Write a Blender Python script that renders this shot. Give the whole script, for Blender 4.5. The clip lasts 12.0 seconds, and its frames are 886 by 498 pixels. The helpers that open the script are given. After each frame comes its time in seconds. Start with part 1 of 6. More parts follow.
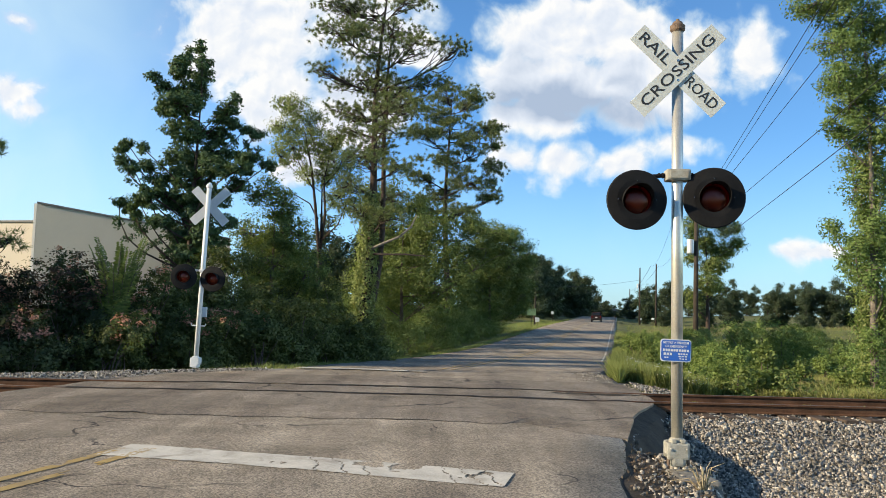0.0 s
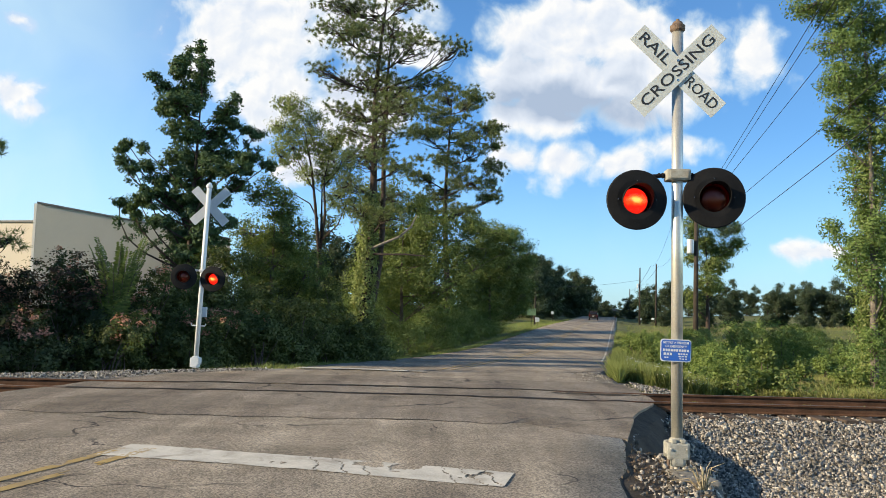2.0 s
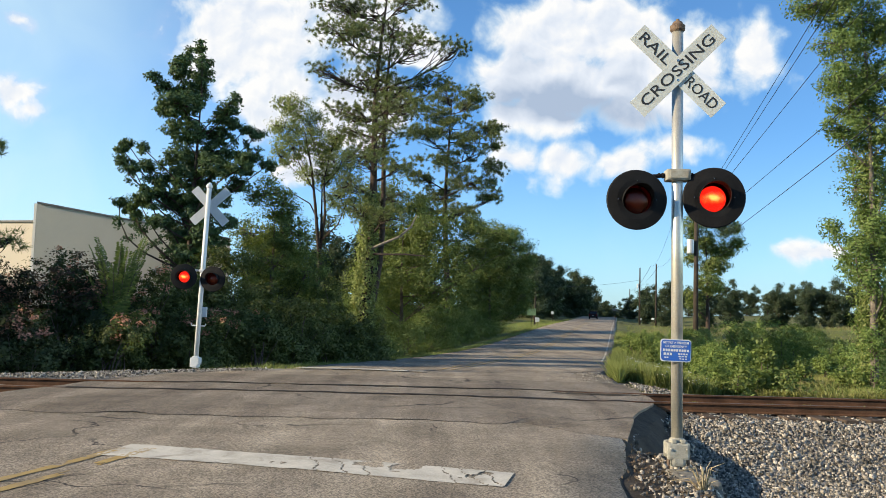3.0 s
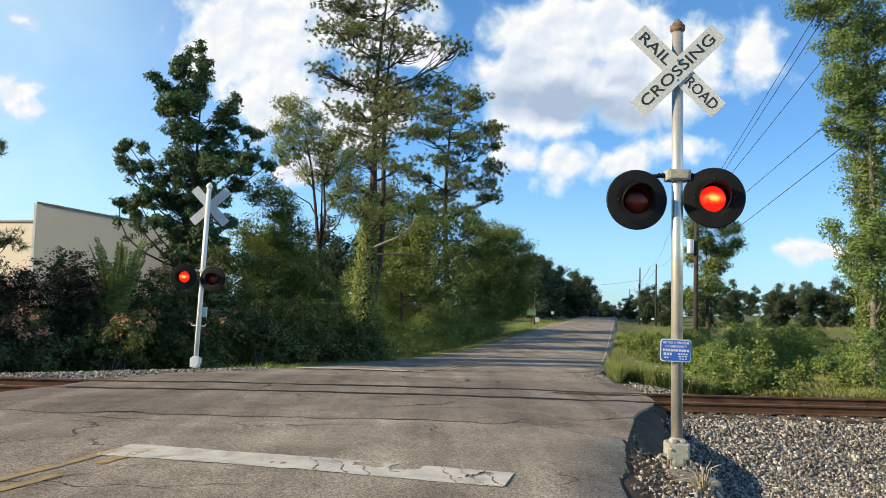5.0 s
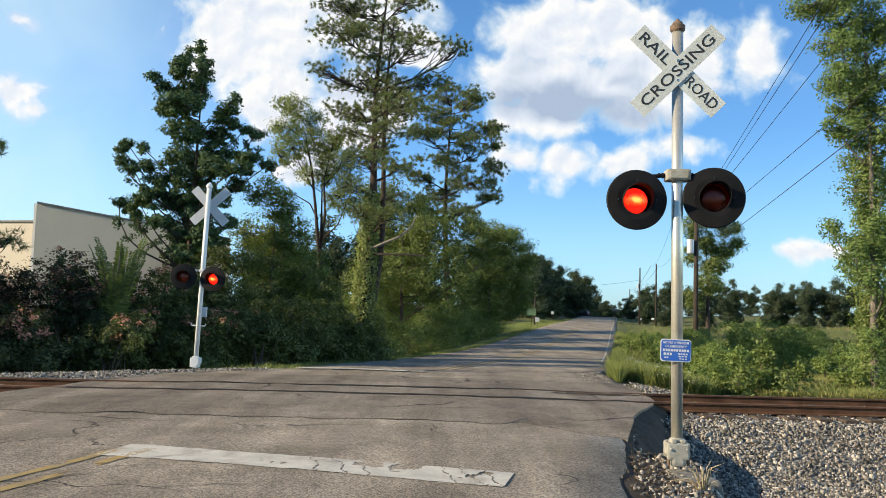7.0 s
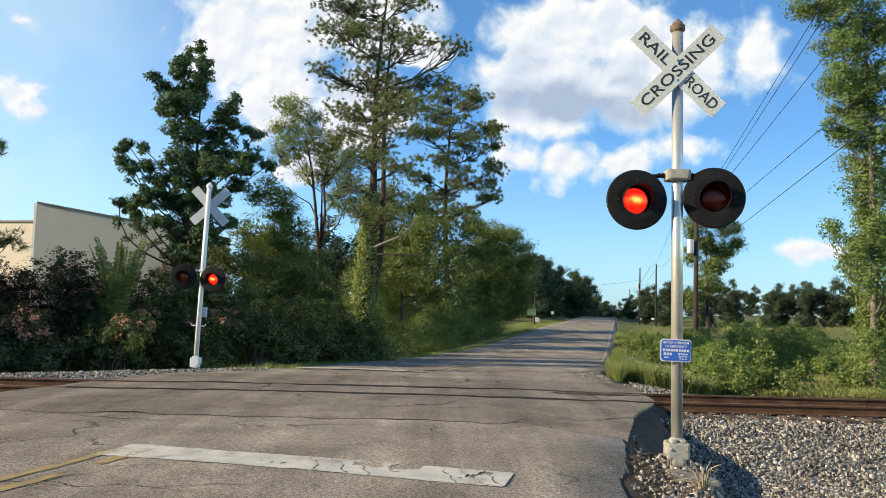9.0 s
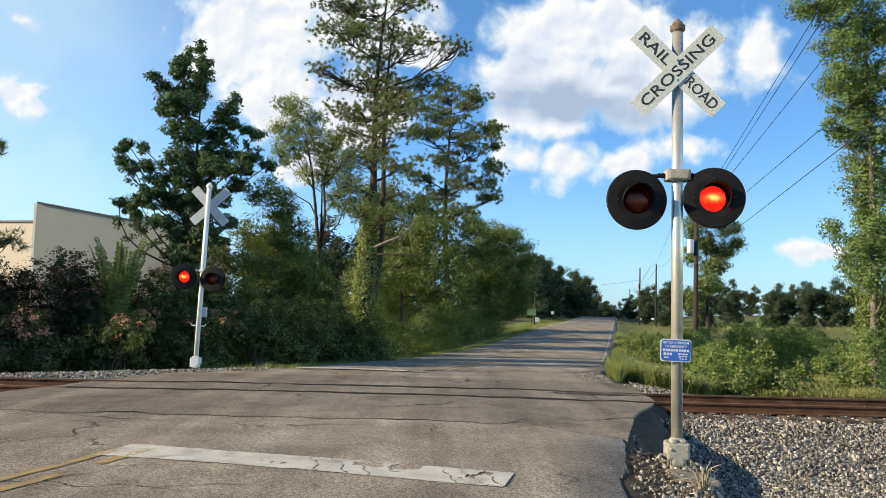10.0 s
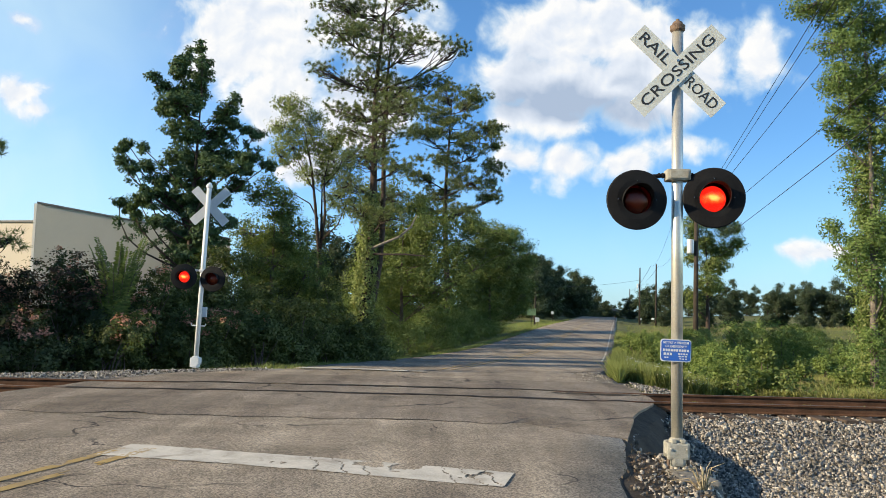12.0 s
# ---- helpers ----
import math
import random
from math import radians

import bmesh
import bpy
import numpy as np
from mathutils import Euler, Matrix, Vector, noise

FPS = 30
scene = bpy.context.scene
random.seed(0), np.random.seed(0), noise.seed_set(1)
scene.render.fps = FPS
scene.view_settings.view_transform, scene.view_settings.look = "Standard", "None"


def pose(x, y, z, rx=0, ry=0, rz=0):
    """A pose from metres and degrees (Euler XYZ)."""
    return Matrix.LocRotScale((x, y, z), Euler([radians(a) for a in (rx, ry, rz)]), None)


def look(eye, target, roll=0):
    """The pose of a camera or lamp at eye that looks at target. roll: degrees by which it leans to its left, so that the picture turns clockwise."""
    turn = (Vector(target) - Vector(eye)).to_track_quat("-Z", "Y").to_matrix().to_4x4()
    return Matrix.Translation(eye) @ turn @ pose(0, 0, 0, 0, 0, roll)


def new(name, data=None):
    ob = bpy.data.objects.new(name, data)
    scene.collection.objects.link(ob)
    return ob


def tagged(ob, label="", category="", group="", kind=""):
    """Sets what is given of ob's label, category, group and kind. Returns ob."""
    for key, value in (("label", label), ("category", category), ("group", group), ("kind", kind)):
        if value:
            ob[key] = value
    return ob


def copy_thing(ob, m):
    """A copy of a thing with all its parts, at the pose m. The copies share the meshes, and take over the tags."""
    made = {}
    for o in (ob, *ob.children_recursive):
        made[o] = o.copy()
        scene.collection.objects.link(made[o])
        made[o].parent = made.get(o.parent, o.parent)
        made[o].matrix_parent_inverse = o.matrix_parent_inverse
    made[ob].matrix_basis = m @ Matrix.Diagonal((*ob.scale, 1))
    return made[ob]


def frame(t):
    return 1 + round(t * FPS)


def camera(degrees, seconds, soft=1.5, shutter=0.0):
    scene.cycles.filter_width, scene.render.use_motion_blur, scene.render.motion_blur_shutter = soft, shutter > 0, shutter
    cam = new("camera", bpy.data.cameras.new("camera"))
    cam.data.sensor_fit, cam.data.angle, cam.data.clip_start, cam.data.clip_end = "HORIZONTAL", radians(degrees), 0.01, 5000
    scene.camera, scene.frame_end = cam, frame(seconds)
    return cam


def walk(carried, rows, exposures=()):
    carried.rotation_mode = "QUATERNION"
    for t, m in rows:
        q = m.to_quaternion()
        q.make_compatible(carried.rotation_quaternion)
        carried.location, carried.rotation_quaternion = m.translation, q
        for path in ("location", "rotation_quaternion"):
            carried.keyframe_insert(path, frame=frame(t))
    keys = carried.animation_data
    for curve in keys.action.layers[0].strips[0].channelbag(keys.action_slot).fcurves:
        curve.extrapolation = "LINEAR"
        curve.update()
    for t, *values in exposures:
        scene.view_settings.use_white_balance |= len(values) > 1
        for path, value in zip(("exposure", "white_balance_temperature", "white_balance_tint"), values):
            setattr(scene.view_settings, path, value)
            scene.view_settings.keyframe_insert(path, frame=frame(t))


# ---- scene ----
# ---------------------------------------------------------------- camera
cam = camera(58.5, 12.0, soft=0.87)
EYE = Vector((0.0, 0.0, 1.6))
CAM_POSE = look(EYE, EYE + Vector((0.0, 1.0, 110 / 1400)), 1.45)
walk(cam, [(0.0, CAM_POSE), (12.0, CAM_POSE)])
scene.view_settings.exposure = 0.98

# ---------------------------------------------------------------- world, sun
SUN_EL = radians(20.5)
SUN_AZ = radians(256)          # compass angle of the sun, from +y towards +x
world = bpy.data.worlds.new("world")
scene.world = world
world.use_nodes = True
wn = world.node_tree
sky = wn.nodes.new("ShaderNodeTexSky")
sky.sky_type = 'NISHITA'
sky.sun_disc = False
sky.sun_elevation = SUN_EL
sky.sun_rotation = -SUN_AZ
sky.altitude = 100
sky.air_density = 0.75
sky.dust_density = 0.8
sky.ozone_density = 4.5
wn.nodes["Background"].inputs["Strength"].default_value = 0.117
tint = wn.nodes.new("ShaderNodeMix")
tint.data_type, tint.blend_type = 'RGBA', 'MULTIPLY'
tint.inputs[0].default_value = 1.0
tint.inputs[7].default_value = (0.77, 1.02, 1.06, 1)      # clear, slightly cool evening air
wn.links.new(sky.outputs[0], tint.inputs[6])
wn.links.new(tint.outputs[2], wn.nodes["Background"].inputs["Color"])
sun_data = bpy.data.lights.new("sun", 'SUN')
sun_data.energy = 5.0
sun_data.angle = radians(0.6)
sun_data.color = (1.0, 0.85, 0.60)
sun = new("sun", sun_data)
SUN_DIR = Vector((math.sin(SUN_AZ) * math.cos(SUN_EL), math.cos(SUN_AZ) * math.cos(SUN_EL), math.sin(SUN_EL)))
sun.matrix_world = look((-60, -10, 30), Vector((-60, -10, 30)) - SUN_DIR)


# ---------------------------------------------------------------- materials
def ramp(nt, fac, stops):
    r = nt.nodes.new("ShaderNodeValToRGB")
    while len(r.color_ramp.elements) < len(stops):
        r.color_ramp.elements.new(0.5)
    for e, (p, c) in zip(r.color_ramp.elements, stops):
        e.position, e.color = p, (*c, 1)
    nt.links.new(fac, r.inputs[0])
    return r.outputs[0]


def noise_tex(nt, vec, scale, detail=6, rough=0.6, distort=0.0):
    n = nt.nodes.new("ShaderNodeTexNoise")
    n.inputs["Scale"].default_value, n.inputs["Detail"].default_value = scale, detail
    n.inputs["Roughness"].default_value, n.inputs["Distortion"].default_value = rough, distort
    nt.links.new(vec, n.inputs["Vector"])
    return n.outputs["Fac"]


def mixc(nt, fac, a, b, mode='MIX'):
    m = nt.nodes.new("ShaderNodeMix")
    m.data_type, m.blend_type = 'RGBA', mode
    for sock, v in ((m.inputs[0], fac), (m.inputs[6], a), (m.inputs[7], b)):
        if isinstance(v, (int, float)):
            sock.default_value = v
        elif isinstance(v, tuple):
            sock.default_value = (*v, 1)
        else:
            nt.links.new(v, sock)
    return m.outputs[2]


def calc(nt, op, a, b=None, c=None):
    m = nt.nodes.new("ShaderNodeMath")
    m.operation = op
    for sock, v in zip(m.inputs, (a, b, c)):
        if v is None:
            continue
        if isinstance(v, (int, float)):
            sock.default_value = v
        else:
            nt.links.new(v, sock)
    return m.outputs[0]


def material(name, c1, c2, rough=0.8, scale=3.0, fine=60.0, bump=0.2, metal=0.0, dirt=None, dirt_amount=0.5, depth=0.01, island=0.0):
    """Two scales of noise between two colours, optional dirt stains and fine relief."""
    m = bpy.data.materials.new(name)
    m.use_nodes = True
    nt = m.node_tree
    p = nt.nodes["Principled BSDF"]
    co = nt.nodes.new("ShaderNodeTexCoord").outputs["Object"]
    big = noise_tex(nt, co, scale)
    small = noise_tex(nt, co, fine, 4)
    f = calc(nt, 'ADD', calc(nt, 'MULTIPLY', big, 0.6), calc(nt, 'MULTIPLY', small, 0.4))
    col = ramp(nt, f, [(0.36, c1), (0.64, c2)])
    if dirt:
        d = noise_tex(nt, co, scale * 0.6, 8, 0.7, 0.6)
        col = mixc(nt, calc(nt, 'MULTIPLY', ramp(nt, d, [(0.5, (0, 0, 0)), (0.66, (1, 1, 1))]), dirt_amount), col, dirt)
    if island:
        g = nt.nodes.new("ShaderNodeNewGeometry").outputs["Random Per Island"]
        v = calc(nt, 'MULTIPLY_ADD', g, 2 * island, 1 - island)
        hsv = nt.nodes.new("ShaderNodeHueSaturation")
        nt.links.new(v, hsv.inputs["Value"])
        nt.links.new(col, hsv.inputs["Color"])
        col = hsv.outputs[0]
    nt.links.new(col, p.inputs["Base Color"])
    p.inputs["Roughness"].default_value = rough
    p.inputs["Metallic"].default_value = metal
    p.inputs["Specular IOR Level"].default_value = 0.5 if rough < 0.7 else 0.15
    if bump:
        b = nt.nodes.new("ShaderNodeBump")
        b.inputs["Strength"].default_value, b.inputs["Distance"].default_value = bump, depth
        nt.links.new(small, b.inputs["Height"])
        nt.links.new(b.outputs[0], p.inputs["Normal"])
    return m


def asphalt_material(name, c1, c2, stain, crack):
    m = material(name, c1, c2, 0.9, 0.8, 70, 0.8, 0, stain, 0.55, 0.010)
    nt = m.node_tree
    p = nt.nodes["Principled BSDF"]
    col = p.inputs["Base Color"].links[0].from_socket
    co = nt.nodes.new("ShaderNodeTexCoord").outputs["Object"]
    # light and dark stones in the worn surface
    v = nt.nodes.new("ShaderNodeTexVoronoi")
    v.inputs["Scale"].default_value = 62
    nt.links.new(co, v.inputs["Vector"])
    grey = nt.nodes.new("ShaderNodeRGBToBW")
    nt.links.new(v.outputs["Color"], grey.inputs[0])
    col = mixc(nt, 1.0, col, ramp(nt, grey.outputs[0], [(0.25, (0.58, 0.58, 0.58)), (0.75, (1.40, 1.37, 1.32))]), 'MULTIPLY')
    # long wheel streaks along the traffic
    mp = nt.nodes.new("ShaderNodeMapping")
    mp.inputs["Rotation"].default_value = (0, 0, radians(13.5))
    mp.inputs["Scale"].default_value = (1.1, 0.07, 1)
    nt.links.new(co, mp.inputs["Vector"])
    s = noise_tex(nt, mp.outputs[0], 1.0, 5, 0.6)
    col = mixc(nt, 1.0, col, ramp(nt, s, [(0.36, (0.72, 0.70, 0.68)), (0.62, (1.16, 1.15, 1.12))]), 'MULTIPLY')
    # cracks
    warp = nt.nodes.new("ShaderNodeTexNoise")
    warp.inputs["Scale"].default_value, warp.inputs["Detail"].default_value = 1.6, 6
    nt.links.new(co, warp.inputs["Vector"])
    add = nt.nodes.new("ShaderNodeVectorMath")
    add.operation = 'MULTIPLY_ADD'
    nt.links.new(warp.outputs["Color"], add.inputs[0])
    add.inputs[1].default_value = (0.9, 0.9, 0)
    nt.links.new(co, add.inputs[2])
    e = nt.nodes.new("ShaderNodeTexVoronoi")
    e.feature = 'DISTANCE_TO_EDGE'
    e.inputs["Scale"].default_value = crack
    nt.links.new(add.outputs[0], e.inputs["Vector"])
    gate = ramp(nt, noise_tex(nt, co, 0.35, 3), [(0.50, (0, 0, 0)), (0.60, (1, 1, 1))])
    line = ramp(nt, e.outputs["Distance"], [(0.004, (1, 1, 1)), (0.014, (0, 0, 0))])
    col = mixc(nt, calc(nt, 'MULTIPLY', line, gate), col, (0.035, 0.03, 0.026))
    nt.links.new(col, p.inputs["Base Color"])
    return m


def leaf_material(name, c1, c2, through_part=0.35, gloss=0.025):
    """Thin leaves: diffuse, light passing through, a little gloss; colour varies leaf by leaf and clump by clump."""
    m = bpy.data.materials.new(name)
    m.use_nodes = True
    nt = m.node_tree
    nt.nodes.remove(nt.nodes["Principled BSDF"])
    out = nt.nodes["Material Output"]
    co = nt.nodes.new("ShaderNodeTexCoord").outputs["Object"]
    g = nt.nodes.new("ShaderNodeNewGeometry").outputs["Random Per Island"]
    big = noise_tex(nt, co, 0.7, 3)
    f = calc(nt, 'ADD', calc(nt, 'MULTIPLY', g, 0.55), calc(nt, 'MULTIPLY', big, 0.45))
    col = ramp(nt, f, [(0.2, c1), (0.75, c2)])
    d = nt.nodes.new("ShaderNodeBsdfDiffuse")
    t = nt.nodes.new("ShaderNodeBsdfTranslucent")
    k = nt.nodes.new("ShaderNodeBsdfGlossy")
    k.inputs["Roughness"].default_value = 0.6
    nt.links.new(col, d.inputs["Color"])
    nt.links.new(mixc(nt, 0.4, col, (0.18, 0.25, 0.03)), t.inputs["Color"])
    a = nt.nodes.new("ShaderNodeMixShader")
    a.inputs[0].default_value = through_part
    nt.links.new(d.outputs[0], a.inputs[1])
    nt.links.new(t.outputs[0], a.inputs[2])
    b = nt.nodes.new("ShaderNodeMixShader")
    b.inputs[0].default_value = gloss
    nt.links.new(a.outputs[0], b.inputs[1])
    nt.links.new(k.outputs[0], b.inputs[2])
    nt.links.new(b.outputs[0], out.inputs["Surface"])
    return m


M = {}
M["asphalt"] = asphalt_material("old_asphalt", (0.17, 0.144, 0.113), (0.326, 0.278, 0.224), (0.136, 0.111, 0.083), 0.5)
M["patch"] = asphalt_material("patched_asphalt", (0.134, 0.113, 0.0909), (0.254, 0.216, 0.177), (0.086, 0.0687, 0.0523), 0.36)
M["tar"] = material("dark_joint_dirt", (0.00948, 0.00869, 0.0079), (0.0316, 0.0269, 0.0237), 0.9, 4, 60, 0.5)
M["white_paint"] = material("worn_white_road_paint", (0.373, 0.342, 0.29), (0.55, 0.506, 0.43), 0.8, 3, 40, 0.4, 0, (0.236, 0.207, 0.168), 0.8, 0.004)
M["yellow_paint"] = material("worn_yellow_road_paint", (0.27, 0.18, 0.065), (0.40, 0.28, 0.11), 0.8, 4, 90, 0.4, 0, (0.20, 0.165, 0.12), 0.8, 0.003)
M["grass_ground"] = material("grassy_earth", (0.0592, 0.0672, 0.019), (0.158, 0.158, 0.0553), 0.95, 0.35, 14, 0.6, 0, (0.126, 0.111, 0.0474), 0.6, 0.05)
M["gravel"] = material("grey_gravel", (0.079, 0.0735, 0.0656), (0.292, 0.269, 0.233), 0.9, 2, 34, 0.9, 0, (0.079, 0.0672, 0.0514), 0.6, 0.04)
M["stone"] = material("ballast_stone", (0.0939, 0.0807, 0.0677), (0.346, 0.314, 0.266), 0.85, 6, 50, 0.2, 0, (0.107, 0.0792, 0.0577), 0.35, 0.004, 0.85)
M["rail"] = material("rusty_rail_steel", (0.0474, 0.0237, 0.0126), (0.118, 0.0592, 0.0332), 0.85, 3, 70, 0.4, 0.0, (0.0316, 0.0174, 0.0118), 0.6, 0.003)
M["rail_top"] = material("dull_rail_head", (0.0672, 0.049, 0.0379), (0.134, 0.103, 0.0829), 0.6, 3, 90, 0.1, 0.3)
M["tie"] = material("weathered_tie_wood", (0.0355, 0.0253, 0.019), (0.0948, 0.0711, 0.0553), 0.9, 3, 40, 0.5)
M["silver"] = material("aluminium_paint", (0.50, 0.475, 0.41), (0.70, 0.655, 0.55), 0.36, 2.5, 60, 0.06, 0.70, (0.38, 0.35, 0.29), 0.35, 0.002)
M["white_metal"] = material("white_painted_steel", (0.521, 0.521, 0.506), (0.632, 0.632, 0.616), 0.5, 2.5, 60, 0.05, 0.0, (0.332, 0.3, 0.261), 0.35, 0.002)
M["cast"] = material("weathered_cast_metal", (0.237, 0.225, 0.186), (0.371, 0.356, 0.304), 0.72, 9, 70, 0.25, 0.1, (0.221, 0.166, 0.111), 0.6, 0.003)
M["rust_cap"] = material("rusty_cap", (0.103, 0.0672, 0.0474), (0.205, 0.15, 0.111), 0.8, 14, 60, 0.4, 0.2)
M["sign_white"] = material("sign_sheeting", (0.442, 0.45, 0.411), (0.537, 0.545, 0.506), 0.5, 3, 60, 0.02, 0, (0.332, 0.316, 0.261), 0.3)
M["sign_back"] = material("sign_back_aluminium", (0.379, 0.387, 0.395), (0.49, 0.498, 0.506), 0.5, 3, 60, 0.05, 0.3)
M["black_paint"] = material("faded_black_paint", (0.00474, 0.00474, 0.00513), (0.0111, 0.0107, 0.0111), 0.71, 4, 60, 0.1, 0, (0.0221, 0.0205, 0.0198), 0.3, 0.002)
M["letter_black"] = material("letter_black", (0.00948, 0.00948, 0.00948), (0.0237, 0.0237, 0.0237), 0.6, 5, 60, 0.02)
M["blue_sign"] = material("blue_sheeting", (0.0158, 0.079, 0.356), (0.0237, 0.111, 0.435), 0.4, 4, 60, 0.02, 0, (0.0474, 0.126, 0.356), 0.3)
# Bare earth; on the road's right flank it stands in for shade.
M["soil_and_shade"] = material("dark_soil_and_shade", (0.0284, 0.0221, 0.0166), (0.0751, 0.06, 0.0458), 0.95, 3, 40, 0.8, 0, (0.0869, 0.0672, 0.0474), 0.4, 0.02)
M["concrete"] = material("old_concrete", (0.118, 0.107, 0.0909), (0.205, 0.19, 0.166), 0.9, 4, 50, 0.5, 0, (0.0948, 0.0869, 0.0711), 0.6)
M["bark"] = material("grey_brown_bark", (0.0553, 0.0435, 0.0332), (0.15, 0.122, 0.0988), 0.95, 5, 26, 0.9, 0, (0.0395, 0.0474, 0.0237), 0.4, 0.04)
M["bark_dark"] = material("dark_pine_bark", (0.0296, 0.0213, 0.0166), (0.0803, 0.0592, 0.0474), 0.95, 5, 24, 0.9, 0, (0.0592, 0.0504, 0.0415), 0.5, 0.04)
M["bark_pale"] = material("pale_bark", (0.134, 0.115, 0.0948), (0.269, 0.237, 0.198), 0.95, 5, 26, 0.8, 0, (0.079, 0.0711, 0.0395), 0.5, 0.03)
M["bark_vine"] = material("weathered_grey_bark", (0.0869, 0.0727, 0.0585), (0.198, 0.17, 0.138), 0.95, 5, 22, 0.9, 0, (0.0711, 0.079, 0.0395), 0.4, 0.04)
M["pole_wood"] = material("utility_pole_wood", (0.0261, 0.0204, 0.0161), (0.0618, 0.0497, 0.0394), 0.9, 3, 30, 0.4)
M["wall_tan"] = material("tan_metal_siding", (0.419, 0.359, 0.269), (0.458, 0.395, 0.296), 0.6, 0.4, 20, 0.05, 0, (0.379, 0.324, 0.245), 0.4)
M["trim_white"] = material("pale_trim", (0.49, 0.458, 0.395), (0.553, 0.521, 0.458), 0.6, 1, 20, 0.03)
M["trim_dark"] = material("dark_coping", (0.079, 0.0711, 0.0632), (0.126, 0.118, 0.103), 0.6, 1, 20, 0.03)
M["wire"] = material("dark_cable", (0.0158, 0.0158, 0.0158), (0.0316, 0.0316, 0.0316), 0.7, 3, 20, 0.0)
M["car_red"] = material("dark_maroon_paint", (0.0108, 0.00541, 0.00541), (0.018, 0.0072, 0.0072), 0.75, 3, 40, 0.0, 0.0)
M["rubber"] = material("tyre_rubber", (0.00948, 0.00948, 0.00948), (0.0198, 0.0198, 0.0198), 0.85, 8, 40, 0.1)
M["car_glass"] = material("dark_car_glass", (0.0079, 0.00948, 0.0111), (0.0118, 0.0142, 0.0158), 0.25, 3, 40, 0.0)
M["chrome"] = material("dull_chrome", (0.395, 0.395, 0.395), (0.49, 0.49, 0.49), 0.25, 3, 40, 0.0, 1.0)
M["green_sign"] = material("pale_green_paint", (0.10, 0.17, 0.08), (0.15, 0.23, 0.12), 0.5, 4, 40, 0.0)
M["tail_red"] = material("tail_light_red", (0.119, 0.00474, 0.00474), (0.166, 0.00708, 0.00569), 0.25, 5, 40, 0.0)
# The blue cast of distance haze is mixed into the ridge colour.
M["hill"] = material("hazy_wooded_hill", (0.00948, 0.0174, 0.0205), (0.0221, 0.0363, 0.0355), 0.95, 0.03, 0.25, 0.8, 0, None, 0, 4.0)
M["leaf_dark"] = leaf_material("dark_oak_leaf", (0.0221, 0.0468, 0.0211), (0.0676, 0.117, 0.0445), 0.22)
M["leaf_mid"] = leaf_material("green_leaf", (0.0469, 0.0756, 0.0167), (0.16, 0.194, 0.0453))
M["leaf_light"] = leaf_material("yellow_green_leaf", (0.1, 0.13, 0.03), (0.26, 0.29, 0.09), 0.4)
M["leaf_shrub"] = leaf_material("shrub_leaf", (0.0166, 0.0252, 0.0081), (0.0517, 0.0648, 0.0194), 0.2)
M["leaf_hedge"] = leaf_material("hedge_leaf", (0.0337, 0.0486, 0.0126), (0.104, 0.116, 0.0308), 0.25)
# Reddish-brown leaf; its extra darkness is shade put into the colour.
M["leaf_brown_shade"] = leaf_material("brownish_shaded_shrub_leaf", (0.0099, 0.0099, 0.0063), (0.0306, 0.0279, 0.0153), 0.15, 0.01)
M["leaf_red"] = leaf_material("reddish_young_leaf", (0.0315, 0.018, 0.0126), (0.09, 0.0495, 0.0306), 0.2)
M["leaf_field"] = leaf_material("field_bush_leaf", (0.0716, 0.118, 0.0236), (0.216, 0.274, 0.0664), 0.35)
M["leaf_vine"] = leaf_material("sunlit_vine_leaf", (0.062, 0.108, 0.022), (0.185, 0.255, 0.068), 0.38)
M["leaf_bright"] = leaf_material("field_shrub_leaf", (0.054, 0.0855, 0.0162), (0.171, 0.211, 0.054), 0.4)
M["needle"] = leaf_material("pine_needle", (0.0605, 0.088, 0.0304), (0.188, 0.215, 0.0759), 0.2, 0.03)
M["leaf_far"] = leaf_material("far_wood_leaf", (0.019, 0.0328, 0.0175), (0.0455, 0.0655, 0.0304), 0.15)
M["grass"] = leaf_material("grass_blade", (0.0918, 0.119, 0.0238), (0.281, 0.302, 0.0918), 0.4)
M["grass_meadow"] = leaf_material("meadow_blade", (0.117, 0.126, 0.027), (0.324, 0.306, 0.099), 0.4)
M["grass_dry"] = leaf_material("dry_grass_blade", (0.18, 0.144, 0.063), (0.324, 0.252, 0.135), 0.3)
M["straw"] = leaf_material("bleached_straw", (0.34, 0.26, 0.15), (0.52, 0.42, 0.27), 0.3)
M["grass_dead"] = leaf_material("dead_leaf", (0.0405, 0.0288, 0.0198), (0.117, 0.0765, 0.0495), 0.1)
M["blossom"] = leaf_material("pink_blossom", (0.324, 0.135, 0.09), (0.54, 0.252, 0.171), 0.3)
M["white_flower"] = leaf_material("white_flower", (0.45, 0.45, 0.414), (0.63, 0.63, 0.594), 0.3)


